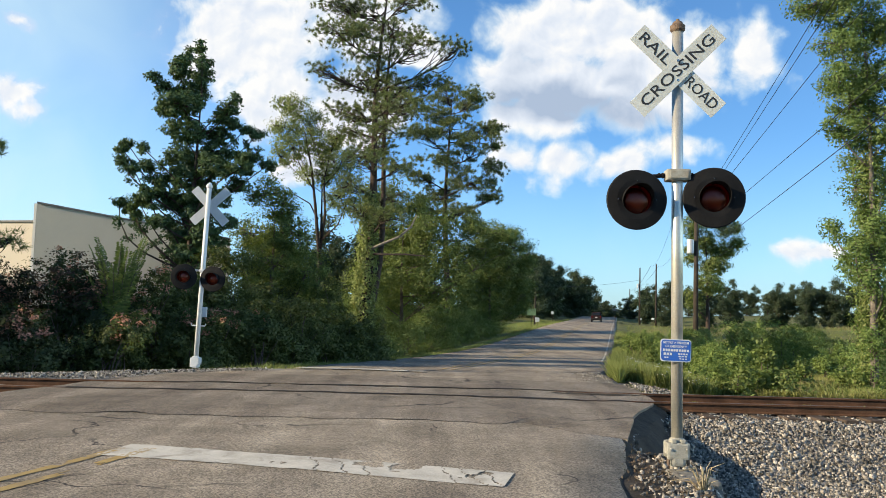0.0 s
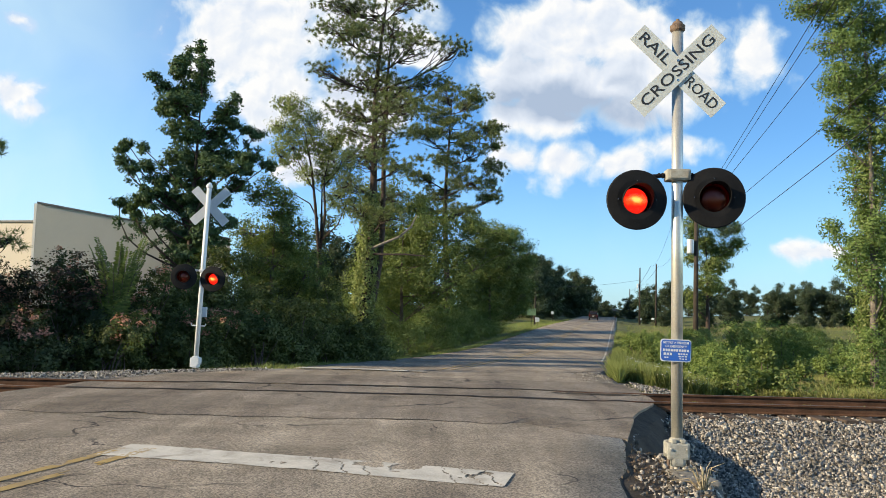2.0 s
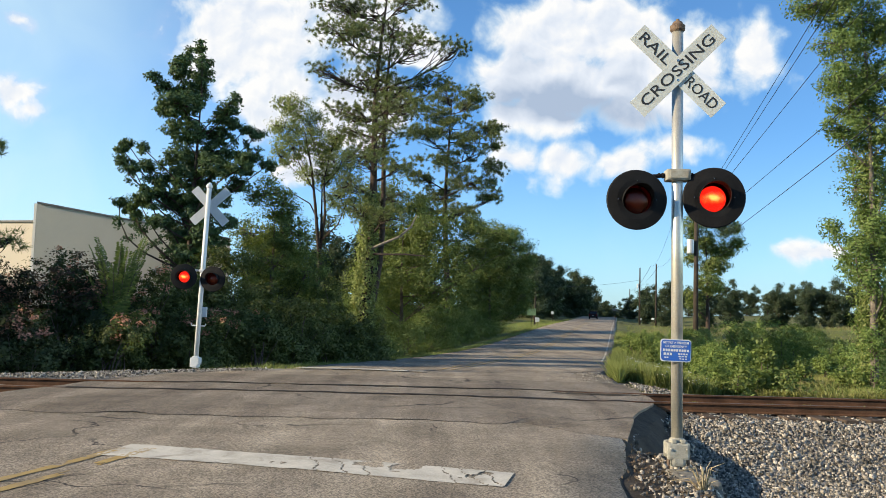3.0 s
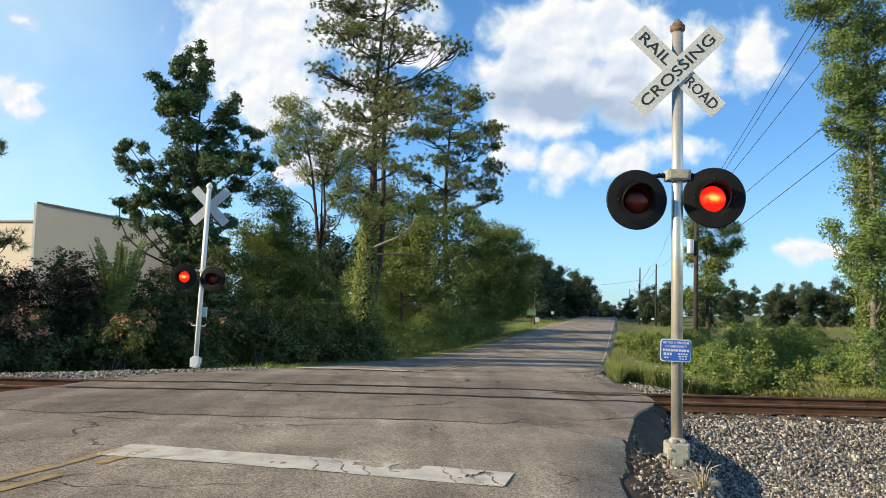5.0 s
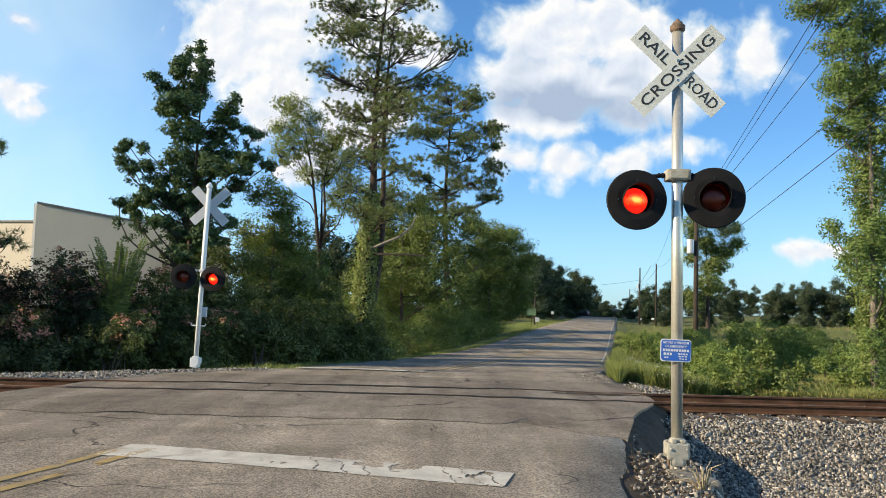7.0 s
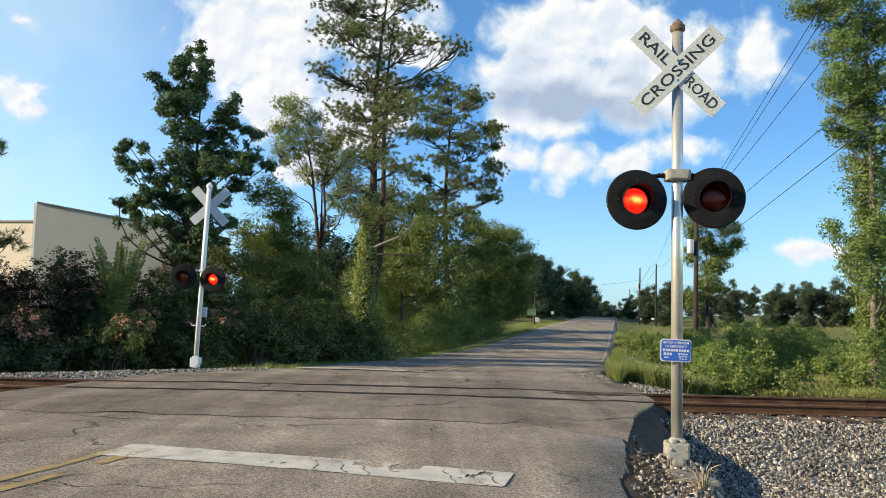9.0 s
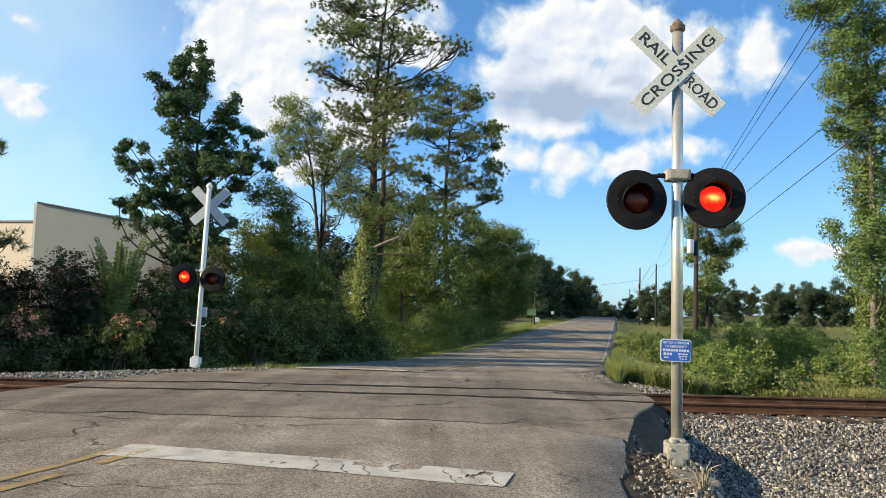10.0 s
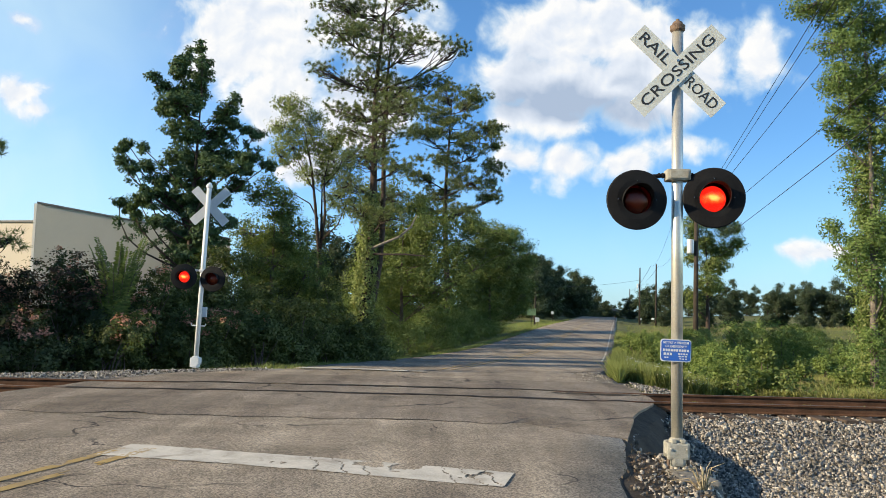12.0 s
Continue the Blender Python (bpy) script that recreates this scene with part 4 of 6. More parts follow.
def leafy_tree(name, at, lobes, top, trunk_r, leaf, bark, label, seed, leaf_size=0.16, density=16, per=22, clump=0.26, spread=2.2, lean=0.0, fork=0.45, category="tree", vines=None, stems=()):
    rng = np.random.default_rng(seed)
    tree = empty(name, pose(*at))
    tagged(tree, label, category)
    bm = bmesh.new()
    pts = [(lean * t * t * top + 0.05 * top * 0.12 * math.sin(5 * t + seed), 0.02 * top * math.sin(3 * t + seed), -0.9 + (top + 0.9) * t) for t in [k / 10 for k in range(11)]]
    tube(bm, pts, [trunk_r * (1.25 if k == 0 else 1.0) * (1 - 0.095 * k) for k in range(11)], 10)
    for line, r0 in stems:
        tube(bm, [(x, 0.12 * math.sin(2.3 * z + seed), z) for x, z in line], [r0 * (1 - 0.75 * k / (len(line) - 1)) for k in range(len(line))], 8)
    clumps, ways = [], []
    for c, cl, u in lobe_points(rng, lobes, density * 0.62, spread):
        zt = max(0.12 * top, min(c[2] - 0.55 * abs(c[0]) - 0.4, 0.92 * top))
        k = min(int(zt / top * 10), 9)
        start = Vector(pts[k]).lerp(Vector(pts[k + 1]), zt / top * 10 - k)
        line = limb(bm, rng, start, c, trunk_r * (0.32 - 0.22 * zt / top), 0.016, 0.1)
        twig = np.array([line[k][:] for k in (2, 3, 3, 4, 4, 4, 5, 5)])
        clumps.append(twig + rng.normal(size=twig.shape) * clump * 0.9)
        ways.append(rng.normal(size=twig.shape) * 0.6 + np.array((0, 0, 0.5)))
        for q in cl[:: max(1, len(cl) // 6)]:
            limb(bm, rng, c, q, 0.03, 0.009, 0.12, 4, 3)
        clumps.append(cl)
        ways.append(u)
    part("trunk", bm, bark, tree, smooth=True)
    cl = np.concatenate(clumps)
    np_part("crown", sprays(rng, cl, np.concatenate(ways), 1.75 * clump, int(per * 1.6), leaf_size), 4, leaf, tree)
    if vines:
        n = 5200
        t = rng.uniform(0.0, vines, n)
        a = rng.uniform(0, 6.28, n)
        cx = np.interp(t * top, [q[2] for q in pts], [q[0] for q in pts])
        r = trunk_r * (1.1 - 0.7 * t) + 0.05 + np.abs(rng.normal(0, 0.12, n))
        q = np.stack([cx + np.cos(a) * r, np.sin(a) * r, t * top], 1)
        np_part("vine", leaf_quads(rng, q, 0.085, 0.8, np.stack([np.cos(a), np.sin(a), 0.3 + 0 * a], 1)), 4, M["leaf_light"], tree, "climbing vine with yellow-green leaves")
    return tree


def pine_tree(name, at, lobes, top, trunk_r, label, seed, density=20, per=15, needle=0.26, spread=2.0, lean=0.0, twin=False, vines=False):
    rng = np.random.default_rng(seed)
    tree = empty(name, pose(*at))
    tagged(tree, label, "pine tree")
    bm = bmesh.new()
    pts = [(lean * t * top + 0.16 * math.sin(7 * t + seed), 0.1 * math.sin(4 * t), -0.3 + (top + 0.3) * t) for t in [k / 12 for k in range(13)]]
    tube(bm, pts, [trunk_r * (1.2 if k == 0 else 1.0) * (1 - 0.074 * k) for k in range(13)], 12)
    if twin:
        tube(bm, [(q[0] + 0.42 * math.sin(min(1, k / 4) * 1.57), q[1] + 0.5, q[2]) for k, q in enumerate(pts[:12])], [0.7 * trunk_r * (1 - 0.075 * k) for k in range(12)], 10)
    tp, td = [], []
    for dx, dz, rx, rz in lobes:
        dy = rng.normal() * spread * 0.5
        c = np.array((dx, dy, dz))
        zt = max(0.25 * top, min(dz - 0.42 * abs(dx), 0.95 * top))
        k = min(int(zt / top * 12), 11)
        s = Vector(pts[k]).lerp(Vector(pts[k + 1]), zt / top * 12 - k)
        way = limb(bm, rng, s, c, max(0.035, trunk_r * (0.36 - 0.25 * zt / top)), 0.02, 0.08)
        n = max(5, int(density * rx * (rz + 0.5 * spread)))
        u = rng.normal(size=(n, 3))
        u /= np.linalg.norm(u, axis=1)[:, None]
        u *= rng.uniform(0.2, 1, n)[:, None] ** 0.5
        q = c + u * np.array((rx, min(rx, spread) * 0.9, rz))
        ends = q[:: max(1, n // 18)]
        for e in ends:
            m = Vector(way[int(rng.integers(2, 6))])
            limb(bm, rng, m, e, 0.026, 0.008, 0.12, 4, 3)
        # tufts crowd round the spray ends
        near = ends[rng.integers(0, len(ends), n)]
        q = np.where(rng.random((n, 1)) < 0.97, near + rng.normal(size=(n, 3)) * np.array((0.26, 0.26, 0.13)), q)
        d = q - c + np.array((0, 0, 0.5))
        tp.append(q)
        td.append(d / (np.linalg.norm(d, axis=1)[:, None] + 1e-6))
    part("trunk", bm, M["bark_dark"], tree, smooth=True)
    np_part("crown", needle_tris(rng, np.concatenate(tp), np.concatenate(td), needle, per), 3, M["needle"], tree, "tufts of green pine needles")
    # dead stubs
    for k in range(9):
        bm = bmesh.new()
        z = rng.uniform(0.22, 0.75) * top
        x = lean * z
        a = rng.uniform(0, 6.28)
        L = rng.uniform(0.5, 1.6)
        limb(bm, rng, (x, 0, z), (x + L * math.cos(a), L * math.sin(a), z + rng.uniform(-0.1, 0.5)), 0.035, 0.01, 0.1, 5, 3)
        part("dead_branch", bm, M["bark_pale"], tree)
    if twin:
        bm = bmesh.new()
        tube(bm, [(0.2, -0.2, 4.32), (1.0, -0.4, 4.28), (2.0, -0.5, 4.30), (2.9, -0.6, 4.24)], [0.06, 0.05, 0.045, 0.02], 7)
        part("dead_branch", bm, M["bark_dark"], tree, "long level dead branch")
        bm = bmesh.new()
        tube(bm, [(0.2, -0.2, 4.45), (0.9, -0.45, 4.75), (1.7, -0.55, 5.1), (2.2, -0.6, 5.55), (2.45, -0.6, 6.1)], [0.07, 0.065, 0.055, 0.045, 0.02], 7)
        part("dead_branch", bm, M["bark_pale"], tree, "pale bent dead branch")
    if vines:
        n = 5200
        t = rng.uniform(0.0, 0.42, n) ** 1.0
        a = rng.uniform(0, 6.28, n)
        q = np.stack([lean * t * top + np.cos(a) * (trunk_r + 0.05 + np.abs(rng.normal(0, .10, n))) * (1.3 - 1.2 * t), np.sin(a) * (trunk_r + 0.1), t * top], 1)
        np_part("vine", leaf_quads(rng, q, 0.16, 0.8, np.stack([np.cos(a), np.sin(a), 0.3 + 0 * a], 1)), 4, M["leaf_light"], tree, "climbing vine with yellow-green leaves")
    return tree


def shrub(name, at, rx, ry, h, leaf, label, seed, leaf_size=0.10, n_clumps=150, per=26, blossoms=0, clump=0.17, upright=False, tips=None):
    """A bush of several rounded masses with hollows between them, each a crowd of leaf sprays."""
    rng = np.random.default_rng(seed)
    sh = empty(name, pose(*at))
    tagged(sh, label, "shrub")
    bm = bmesh.new()
    nl = max(6, int(5 + 2.6 * rx * h))
    m = rng.normal(size=(nl, 3))
    m[:, 2] = np.abs(m[:, 2]) * 1.1
    m /= np.linalg.norm(m, axis=1)[:, None]
    mid = m * rng.uniform(0.45, 0.86, nl)[:, None] * np.array((rx, ry, h))
    big = rng.uniform(0.26, 0.50, nl) * min(rx, 0.62 * h + 0.2)
    pick = rng.integers(0, nl, n_clumps)
    u = rng.normal(size=(n_clumps, 3))
    u[:, 2] += 0.25
    u /= np.linalg.norm(u, axis=1)[:, None]
    tall = 1.5 if upright else 0.85
    c = mid[pick] + u * (big[pick] * rng.uniform(0.4, 1.0, n_clumps) ** 0.5)[:, None] * np.array((1, 1, tall))
    c[:, 2] = np.maximum(c[:, 2], rng.uniform(0.03, 0.12, n_clumps))
    way = u * 0.8 + m[pick] * 0.4
    for q in mid:
        limb(bm, rng, (rng.normal() * 0.12, rng.normal() * 0.12, -0.1), q, 0.03, 0.010, 0.1, 5, 4)
    part("stem", bm, M["bark"], sh)
    top = (c[:, 2] > 0.55 * h) & (rng.random(n_clumps) < 0.5) if tips else np.zeros(n_clumps, bool)
    np_part("foliage", sprays(rng, c[~top], way[~top], 1.7 * clump, per, leaf_size, -0.2 if upright else 0.3, 1.2 if upright else 0.75), 4, leaf, sh)
    if top.any():
        np_part("new_growth", sprays(rng, c[top], way[top], 1.7 * clump, per, leaf_size), 4, tips, sh, "reddish brown young leaves")["kind"] = "stuff"
    if blossoms:
        face = c[(c[:, 2] > 0.5 * h) & (c[:, 1] < 0.4 * ry)]
        spot = face[rng.integers(0, len(face), blossoms)] + np.array((0, -0.16, 0.14))
        np_part("blossom", sprays(rng, spot, np.tile((0.0, -0.3, 0.6), (blossoms, 1)), 0.17, 34, 0.08), 4, M["blossom"], sh, "dull pink fluffy blossoms")
    return sh


def frond_bush(at, h, n):
    rng = np.random.default_rng(14)
    bush = empty("sumac", pose(*at))
    tagged(bush, "upright bush with long arching feathery fronds", "shrub")
    bm = bmesh.new()
    quads = []
    for k in range(n):
        a = rng.uniform(0, 6.28)
        out = rng.uniform(0.2, 0.95)
        top = h * rng.uniform(0.8, 1.12)
        pts = [Vector((out * t ** 1.6 * math.cos(a), out * t ** 1.6 * math.sin(a), top * (t - 0.10 * t ** 4))) for t in [i / 10 for i in range(11)]]
        tube(bm, pts, [0.02 - 0.0017 * i for i in range(11)], 5)
        side = Vector((-math.sin(a), math.cos(a), 0.0))
        for i in range(34):
            t = 3.0 + 6.9 * i / 34
            k = int(t)
            q = pts[k].lerp(pts[k + 1], t - k)
            d = (pts[k + 1] - pts[k]).normalized()
            long = 0.40 * (1 - 0.75 * i / 34)
            for sg in (-1, 1):
                e = (side * sg * 0.9 + d * 0.55 + Vector(rng.normal(size=3)) * 0.12).normalized() * long
                wd = d * 0.034
                quads += [q, q + e * 0.5 + wd, q + e - Vector((0, 0, 0.25 * long)), q + e * 0.5 - wd]
    part("stem", bm, M["bark"], bush)
    np_part("foliage", np.array([tuple(v) for v in quads]), 4, M["leaf_mid"], bush)
    return bush


def dead_leaves():
    rng = np.random.default_rng(41)
    pts = []
    while len(pts) < 420:
        x, y = 2.25 + rng.normal() * 0.28, 8.3 + rng.normal() * 0.9
        if x > road_x(y) + right_edge(y) - 0.05:
            pts.append((x, y, apron_z(x, y) + 0.02 + rng.random() * 0.03))
    v = leaf_quads(rng, np.array(pts), 0.034)
    tagged(np_part("dead_leaves", v, 4, M["grass_dead"]), "brown dead leaves and straw on the gravel", "dead leaves", kind="stuff")


def grass_patch(name, place, n, lo, hi, mat, label, seed, width=0.012):
    """Blades over an area; place(rng) gives x, y or None."""
    rng = np.random.default_rng(seed)
    rows = []
    while len(rows) < n:
        q = place(rng)
        if q is not None:
            rows.append((q[0], q[1], ground_z(*q)))
    p = np.array(rows)
    L = rng.uniform(lo, hi, n)[:, None]
    d = rng.normal(size=(n, 3)) * 0.32
    d[:, 2] = 1
    a = rng.uniform(0, 6.28, n)
    w = np.stack([np.cos(a), np.sin(a), np.zeros(n)], 1) * width * (0.6 + L)
    tip = p + d * L
    mid = p + d * L * 0.55 - np.stack([d[:, 0], d[:, 1], np.zeros(n)], 1) * L * 0.15
    v = np.stack([p - w, p + w, mid + w * 0.7, tip, mid - w * 0.7], 1).reshape(-1, 3)
    return tagged(np_part(name, v, 5, mat), label, "grass", kind="stuff")


def plant_all():
    # the big trees beyond the track, on the wooded side
    leafy_tree("gum_tree", (-9.20, 29.0, -0.07), [(-0.77, 11.27, 0.18, 0.27), (-0.83, 10.81, 0.27, 0.27), (-0.64, 10.29, 0.4, 0.35), (-0.04, 11.28, 0.17, 0.27), (-0.05, 10.83, 0.29, 0.29), (-0.13, 10.31, 0.44, 0.35), (-0.42, 9.65, 0.7, 0.44), (-1.53, 9.95, 0.21, 0.17), (-1.27, 9.68, 0.27, 0.18), (-0.93, 9.4, 0.29, 0.21), (-1.16, 8.88, 0.41, 0.27), (-0.27, 8.8, 0.79, 0.44), (-0.44, 8.05, 0.83, 0.47), (1.49, 9.27, 0.17, 0.18), (1.2, 9.01, 0.31, 0.23), (0.78, 8.78, 0.41, 0.29), (1.12, 8.47, 0.4, 0.23), (1.69, 8.3, 0.31, 0.17), (2.12, 8.09, 0.25, 0.15), (0.61, 8.05, 0.52, 0.31), (-2.99, 7.77, 0.17, 0.18), (-2.86, 7.41, 0.18, 0.21), (-2.65, 6.92, 0.25, 0.23), (-2.21, 6.57, 0.29, 0.21), (-1.75, 7.27, 0.15, 0.23), (-1.71, 6.71, 0.29, 0.27), (-1.29, 6.18, 0.41, 0.31), (-0.61, 7.19, 0.83, 0.5), (-0.36, 6.46, 0.95, 0.5), (0.64, 7.33, 0.69, 0.44), (0.88, 6.7, 0.69, 0.4), (1.8, 7.1, 0.41, 0.25), (2.24, 7.24, 0.31, 0.23), (2.59, 6.92, 0.27, 0.18), (1.93, 6.6, 0.44, 0.25), (1.54, 6.08, 0.41, 0.27), (-2.92, 5.44, 0.25, 0.17), (-2.55, 5.22, 0.35, 0.21), (-1.98, 5.36, 0.41, 0.27), (-1.47, 5.67, 0.44, 0.31), (-2.16, 4.91, 0.23, 0.17), (-0.94, 5.47, 0.58, 0.4), (-0.22, 5.7, 0.7, 0.44), (-1.11, 4.73, 0.47, 0.29), (0.03, 4.97, 0.69, 0.44), (-0.46, 4.14, 0.69, 0.44), (0.93, 5.6, 0.5, 0.35), (1.18, 4.79, 0.4, 0.29), (0.59, 4.17, 0.69, 0.4), (-0.21, 3.52, 0.79, 0.4)], 9.8, 0.18, M["leaf_dark"], M["bark_dark"], "tall dark green broadleaf tree with spreading lower limbs", 3, 0.110, 82, 26, 0.090, 1.2)
    leafy_tree("oak_tree", (-6.69, 31.0, -0.04), [(-0.19, 6.04, 0.84, 0.75), (0.36, 5.67, 0.53, 0.66), (-0.97, 4.57, 0.97, 0.89), (0.47, 4.61, 0.93, 0.93), (1.03, 4.4, 0.44, 0.8), (-0.26, 3.47, 1.77, 1.11), (1.31, 3.07, 0.97, 1.11)], 5.6, 0.15, M["leaf_mid"], M["bark"], "medium green broadleaf tree among shrubs", 4, 0.095, 24, 44, 0.207, 2.0)
    leafy_tree("elm_tree", (-5.98, 38, -0.2), [(-1.48, 11.55, 0.98, 0.54), (-2.0, 10.64, 0.81, 0.6), (-0.77, 10.95, 1.03, 0.71), (-1.4, 9.54, 1.14, 0.71), (-0.18, 9.96, 1.03, 0.76), (0.78, 10.07, 0.6, 0.54), (0.55, 8.95, 0.92, 0.71), (-0.25, 8.29, 0.98, 0.65), (1.26, 8.27, 0.71, 0.76), (-1.99, 9.08, 0.6, 0.43), (0.88, 7.29, 0.81, 0.76), (1.58, 6.76, 0.54, 0.65)], 9.6, 0.13, M["leaf_light"], M["bark_dark"], "slender forked tree with sparse yellow-green leaves", 5, 0.105, 46, 18, 0.16, 1.4, stems=[([(0.08, 3.85), (-0.06, 5.21), (-0.28, 6.85), (-0.48, 8.5), (-0.88, 10.3)], 0.115), ([(0.05, 4.66), (0.23, 6.31), (0.14, 7.96), (0.51, 9.92)], 0.09), ([(0.14, 5.07), (0.88, 5.83), (1.48, 7.45)], 0.05), ([(-0.12, 6.08), (-0.53, 6.84), (-1.25, 7.24), (-1.6, 7.59)], 0.045), ([(-0.3, 7.4), (-1.1, 8.77), (-1.76, 10.14)], 0.04), ([(0.15, 7.69), (0.84, 8.54), (1.13, 9.6)], 0.04)])
    pine_tree("pine_tree", (-3.66, 36, -0.2), [(0.43, 9.54, 1.13, 0.39), (-0.67, 7.41, 0.72, 0.41), (1.15, 7.25, 0.87, 0.41), (-0.11, 6.17, 0.72, 0.41), (1.51, 8.46, 0.98, 0.39), (0.21, 8.22, 0.98, 0.41), (1.2, 5.89, 0.82, 0.41), (-0.21, 17.32, 2.06, 0.9), (0.1, 15.75, 2.31, 0.67), (-1.76, 15.97, 1.08, 0.46), (1.82, 15.9, 0.93, 0.41), (-1.37, 13.98, 1.18, 0.46), (0.17, 13.59, 1.54, 0.72), (2.14, 13.8, 1.54, 0.33), (4.01, 13.69, 0.57, 0.44), (-2.11, 12.81, 0.57, 0.31), (-0.79, 12.44, 1.29, 0.36), (1.0, 12.16, 1.44, 0.57), (2.84, 12.26, 1.03, 0.36), (-0.05, 10.72, 1.18, 0.46), (1.78, 10.77, 1.29, 0.62), (-0.21, 9.26, 1.29, 0.41), (-0.76, 10.15, 0.57, 0.33), (-0.78, 14.64, 1.18, 0.39), (1.24, 14.75, 1.18, 0.41), (0.07, 12.67, 1.44, 0.46), (-1.33, 11.36, 0.87, 0.31), (1.29, 11.26, 1.18, 0.41), (0.29, 11.61, 1.18, 0.41), (1.08, 9.82, 1.18, 0.41)], 17.0, 0.27, "tall pine with open crown and vine-covered lower trunk", 6, 84, 42, 0.17, 2.0, 0.045, True, True)
    pine_tree("pine_tree", (0.24, 60, -0.1), [(-0.28, 18.51, 1.71, 0.86), (1.49, 17.53, 1.54, 0.94), (-1.33, 16.79, 1.37, 0.94), (2.61, 15.79, 1.46, 0.6), (0.22, 15.64, 2.23, 1.03), (-1.92, 14.61, 1.37, 0.77), (2.22, 14.01, 1.8, 0.86), (-0.15, 12.99, 2.23, 0.94), (3.42, 12.42, 0.94, 0.6), (-2.29, 11.97, 1.37, 0.77), (1.84, 11.37, 2.14, 0.86), (-0.52, 10.48, 1.97, 0.77), (3.29, 10.36, 0.94, 0.6), (0.81, 9.17, 2.31, 0.77), (-2.21, 9.35, 1.2, 0.77), (2.56, 8.34, 1.2, 0.6)], 18.0, 0.3, "dense pine with layered drooping branches", 7, 80, 34, 0.24, 3.0)
    leafy_tree("hickory_tree", (-2.52, 50, -0.2), [(1.98, 7.12, 1.5, 0.71), (4.13, 7.32, 1.36, 0.71), (5.94, 6.86, 1.14, 0.64), (0.93, 6.08, 1.36, 0.86), (6.85, 5.87, 0.86, 0.71), (5.24, 5.83, 1.43, 0.86), (0.95, 8.18, 1.5, 1.29), (-0.95, 8.93, 1.07, 1.43), (-2.21, 9.08, 0.93, 1.43), (-0.08, 6.42, 2.14, 1.64), (-2.3, 6.36, 0.86, 1.79), (2.02, 5.75, 2.0, 1.79), (0.27, 4.27, 2.36, 1.64), (-2.03, 3.5, 1.64, 1.64), (2.44, 3.43, 2.0, 1.79)], 8.2, 0.16, M["leaf_mid"], M["bark"], "bushy green tree below the pines", 8, 0.14, 13, 42, 0.28, 2.4)
    leafy_tree("sweetgum_tree", (4.88, 80, -0.1), [(-0.09, 9.03, 2.4, 1.94), (2.2, 9.49, 1.14, 1.37), (-1.86, 6.4, 3.2, 2.63), (1.81, 5.92, 2.4, 2.63), (3.62, 7.4, 0.91, 1.71), (-0.42, 3.01, 3.77, 2.29), (3.11, 3.66, 1.49, 2.51), (-3.83, 2.35, 2.63, 2.29)], 9.6, 0.2, M["leaf_mid"], M["bark"], "full green tree at the edge of the road", 9, 0.20, 7, 46, 0.42, 3.0)
    leafy_tree("vine_covered_tree", (12.22, 22.5, -0.6), [(-0.59, 4.28, 0.21, 0.39), (-0.36, 3.61, 0.27, 0.39), (-0.23, 1.69, 0.26, 0.39), (0.23, 2.37, 0.29, 0.61), (0.3, 4.14, 0.39, 0.77), (0.18, 1.1, 0.29, 0.58), (0.04, 0.3, 0.26, 0.22), (-0.66, 4.93, 0.19, 0.32), (-0.17, 5.27, 0.32, 0.48), (-1.46, 11.48, 0.96, 0.39), (-0.47, 11.08, 0.96, 0.64), (0.52, 10.93, 0.96, 0.96), (-0.98, 10.13, 0.74, 0.55), (0.08, 9.57, 0.96, 0.8), (-1.07, 9.04, 0.55, 0.42), (-0.51, 8.55, 0.9, 0.64), (0.47, 7.91, 0.8, 0.96), (-0.84, 7.79, 0.58, 0.26), (-0.04, 6.91, 0.64, 0.8), (-0.3, 6.08, 0.35, 0.48), (0.68, 6.27, 0.64, 0.96), (0.01, 4.94, 0.42, 0.96), (0.73, 4.63, 0.64, 1.12), (-0.25, 3.8, 0.29, 0.64), (-0.08, 2.68, 0.35, 0.8), (0.77, 2.7, 0.48, 1.29), (1.15, 9.43, 1.12, 1.45)], 12.5, 0.13, M["leaf_vine"], M["bark_vine"], "pale-barked tree wrapped in sunlit leaves", 10, 0.085, 36, 46, 0.17, 1.0, -0.02, vines=0.75)
    leafy_tree("roadside_tree", (24.15, 72, -0.4), [(0.16, 11.03, 1.65, 0.82), (1.87, 10.19, 1.23, 0.82), (3.1, 9.02, 0.77, 0.57), (1.71, 8.26, 1.44, 0.82), (-0.36, 9.09, 1.23, 0.93), (0.67, 6.79, 1.34, 0.82), (-1.39, 10.26, 0.93, 1.13), (-1.55, 7.77, 0.77, 1.03), (-0.62, 5.21, 1.23, 0.93), (-1.39, 3.55, 0.87, 1.03), (0.51, 4.62, 0.57, 0.57)], 8.4, 0.24, M["leaf_mid"], M["bark_dark"], "lone broadleaf tree behind a utility pole", 12, 0.18, 24, 26, 0.28, 2.5)
    # Only twigs show; the unseen crown is filled out to shade the hedge.
    pine_tree("pine_tree", (-14.8, 22.5, -0.3), [(1.30, 3.75, 0.22, 0.14), (1.05, 4.85, 0.10, 0.11), (0.41, 3.32, 1.12, 0.64), (0.01, 4.28, 1.45, 0.8), (-0.07, 5.42, 1.29, 0.8), (-0.16, 6.57, 1.29, 0.8), (-0.26, 7.9, 0.96, 0.8), (-0.35, 9.07, 0.64, 0.64)], 8.6, 0.18, "pine whose twigs reach in beside the building", 13, 130, 16, 0.25, 2.2)
    frond_bush((-9.45, 23, -0.2), 3.75, 24)
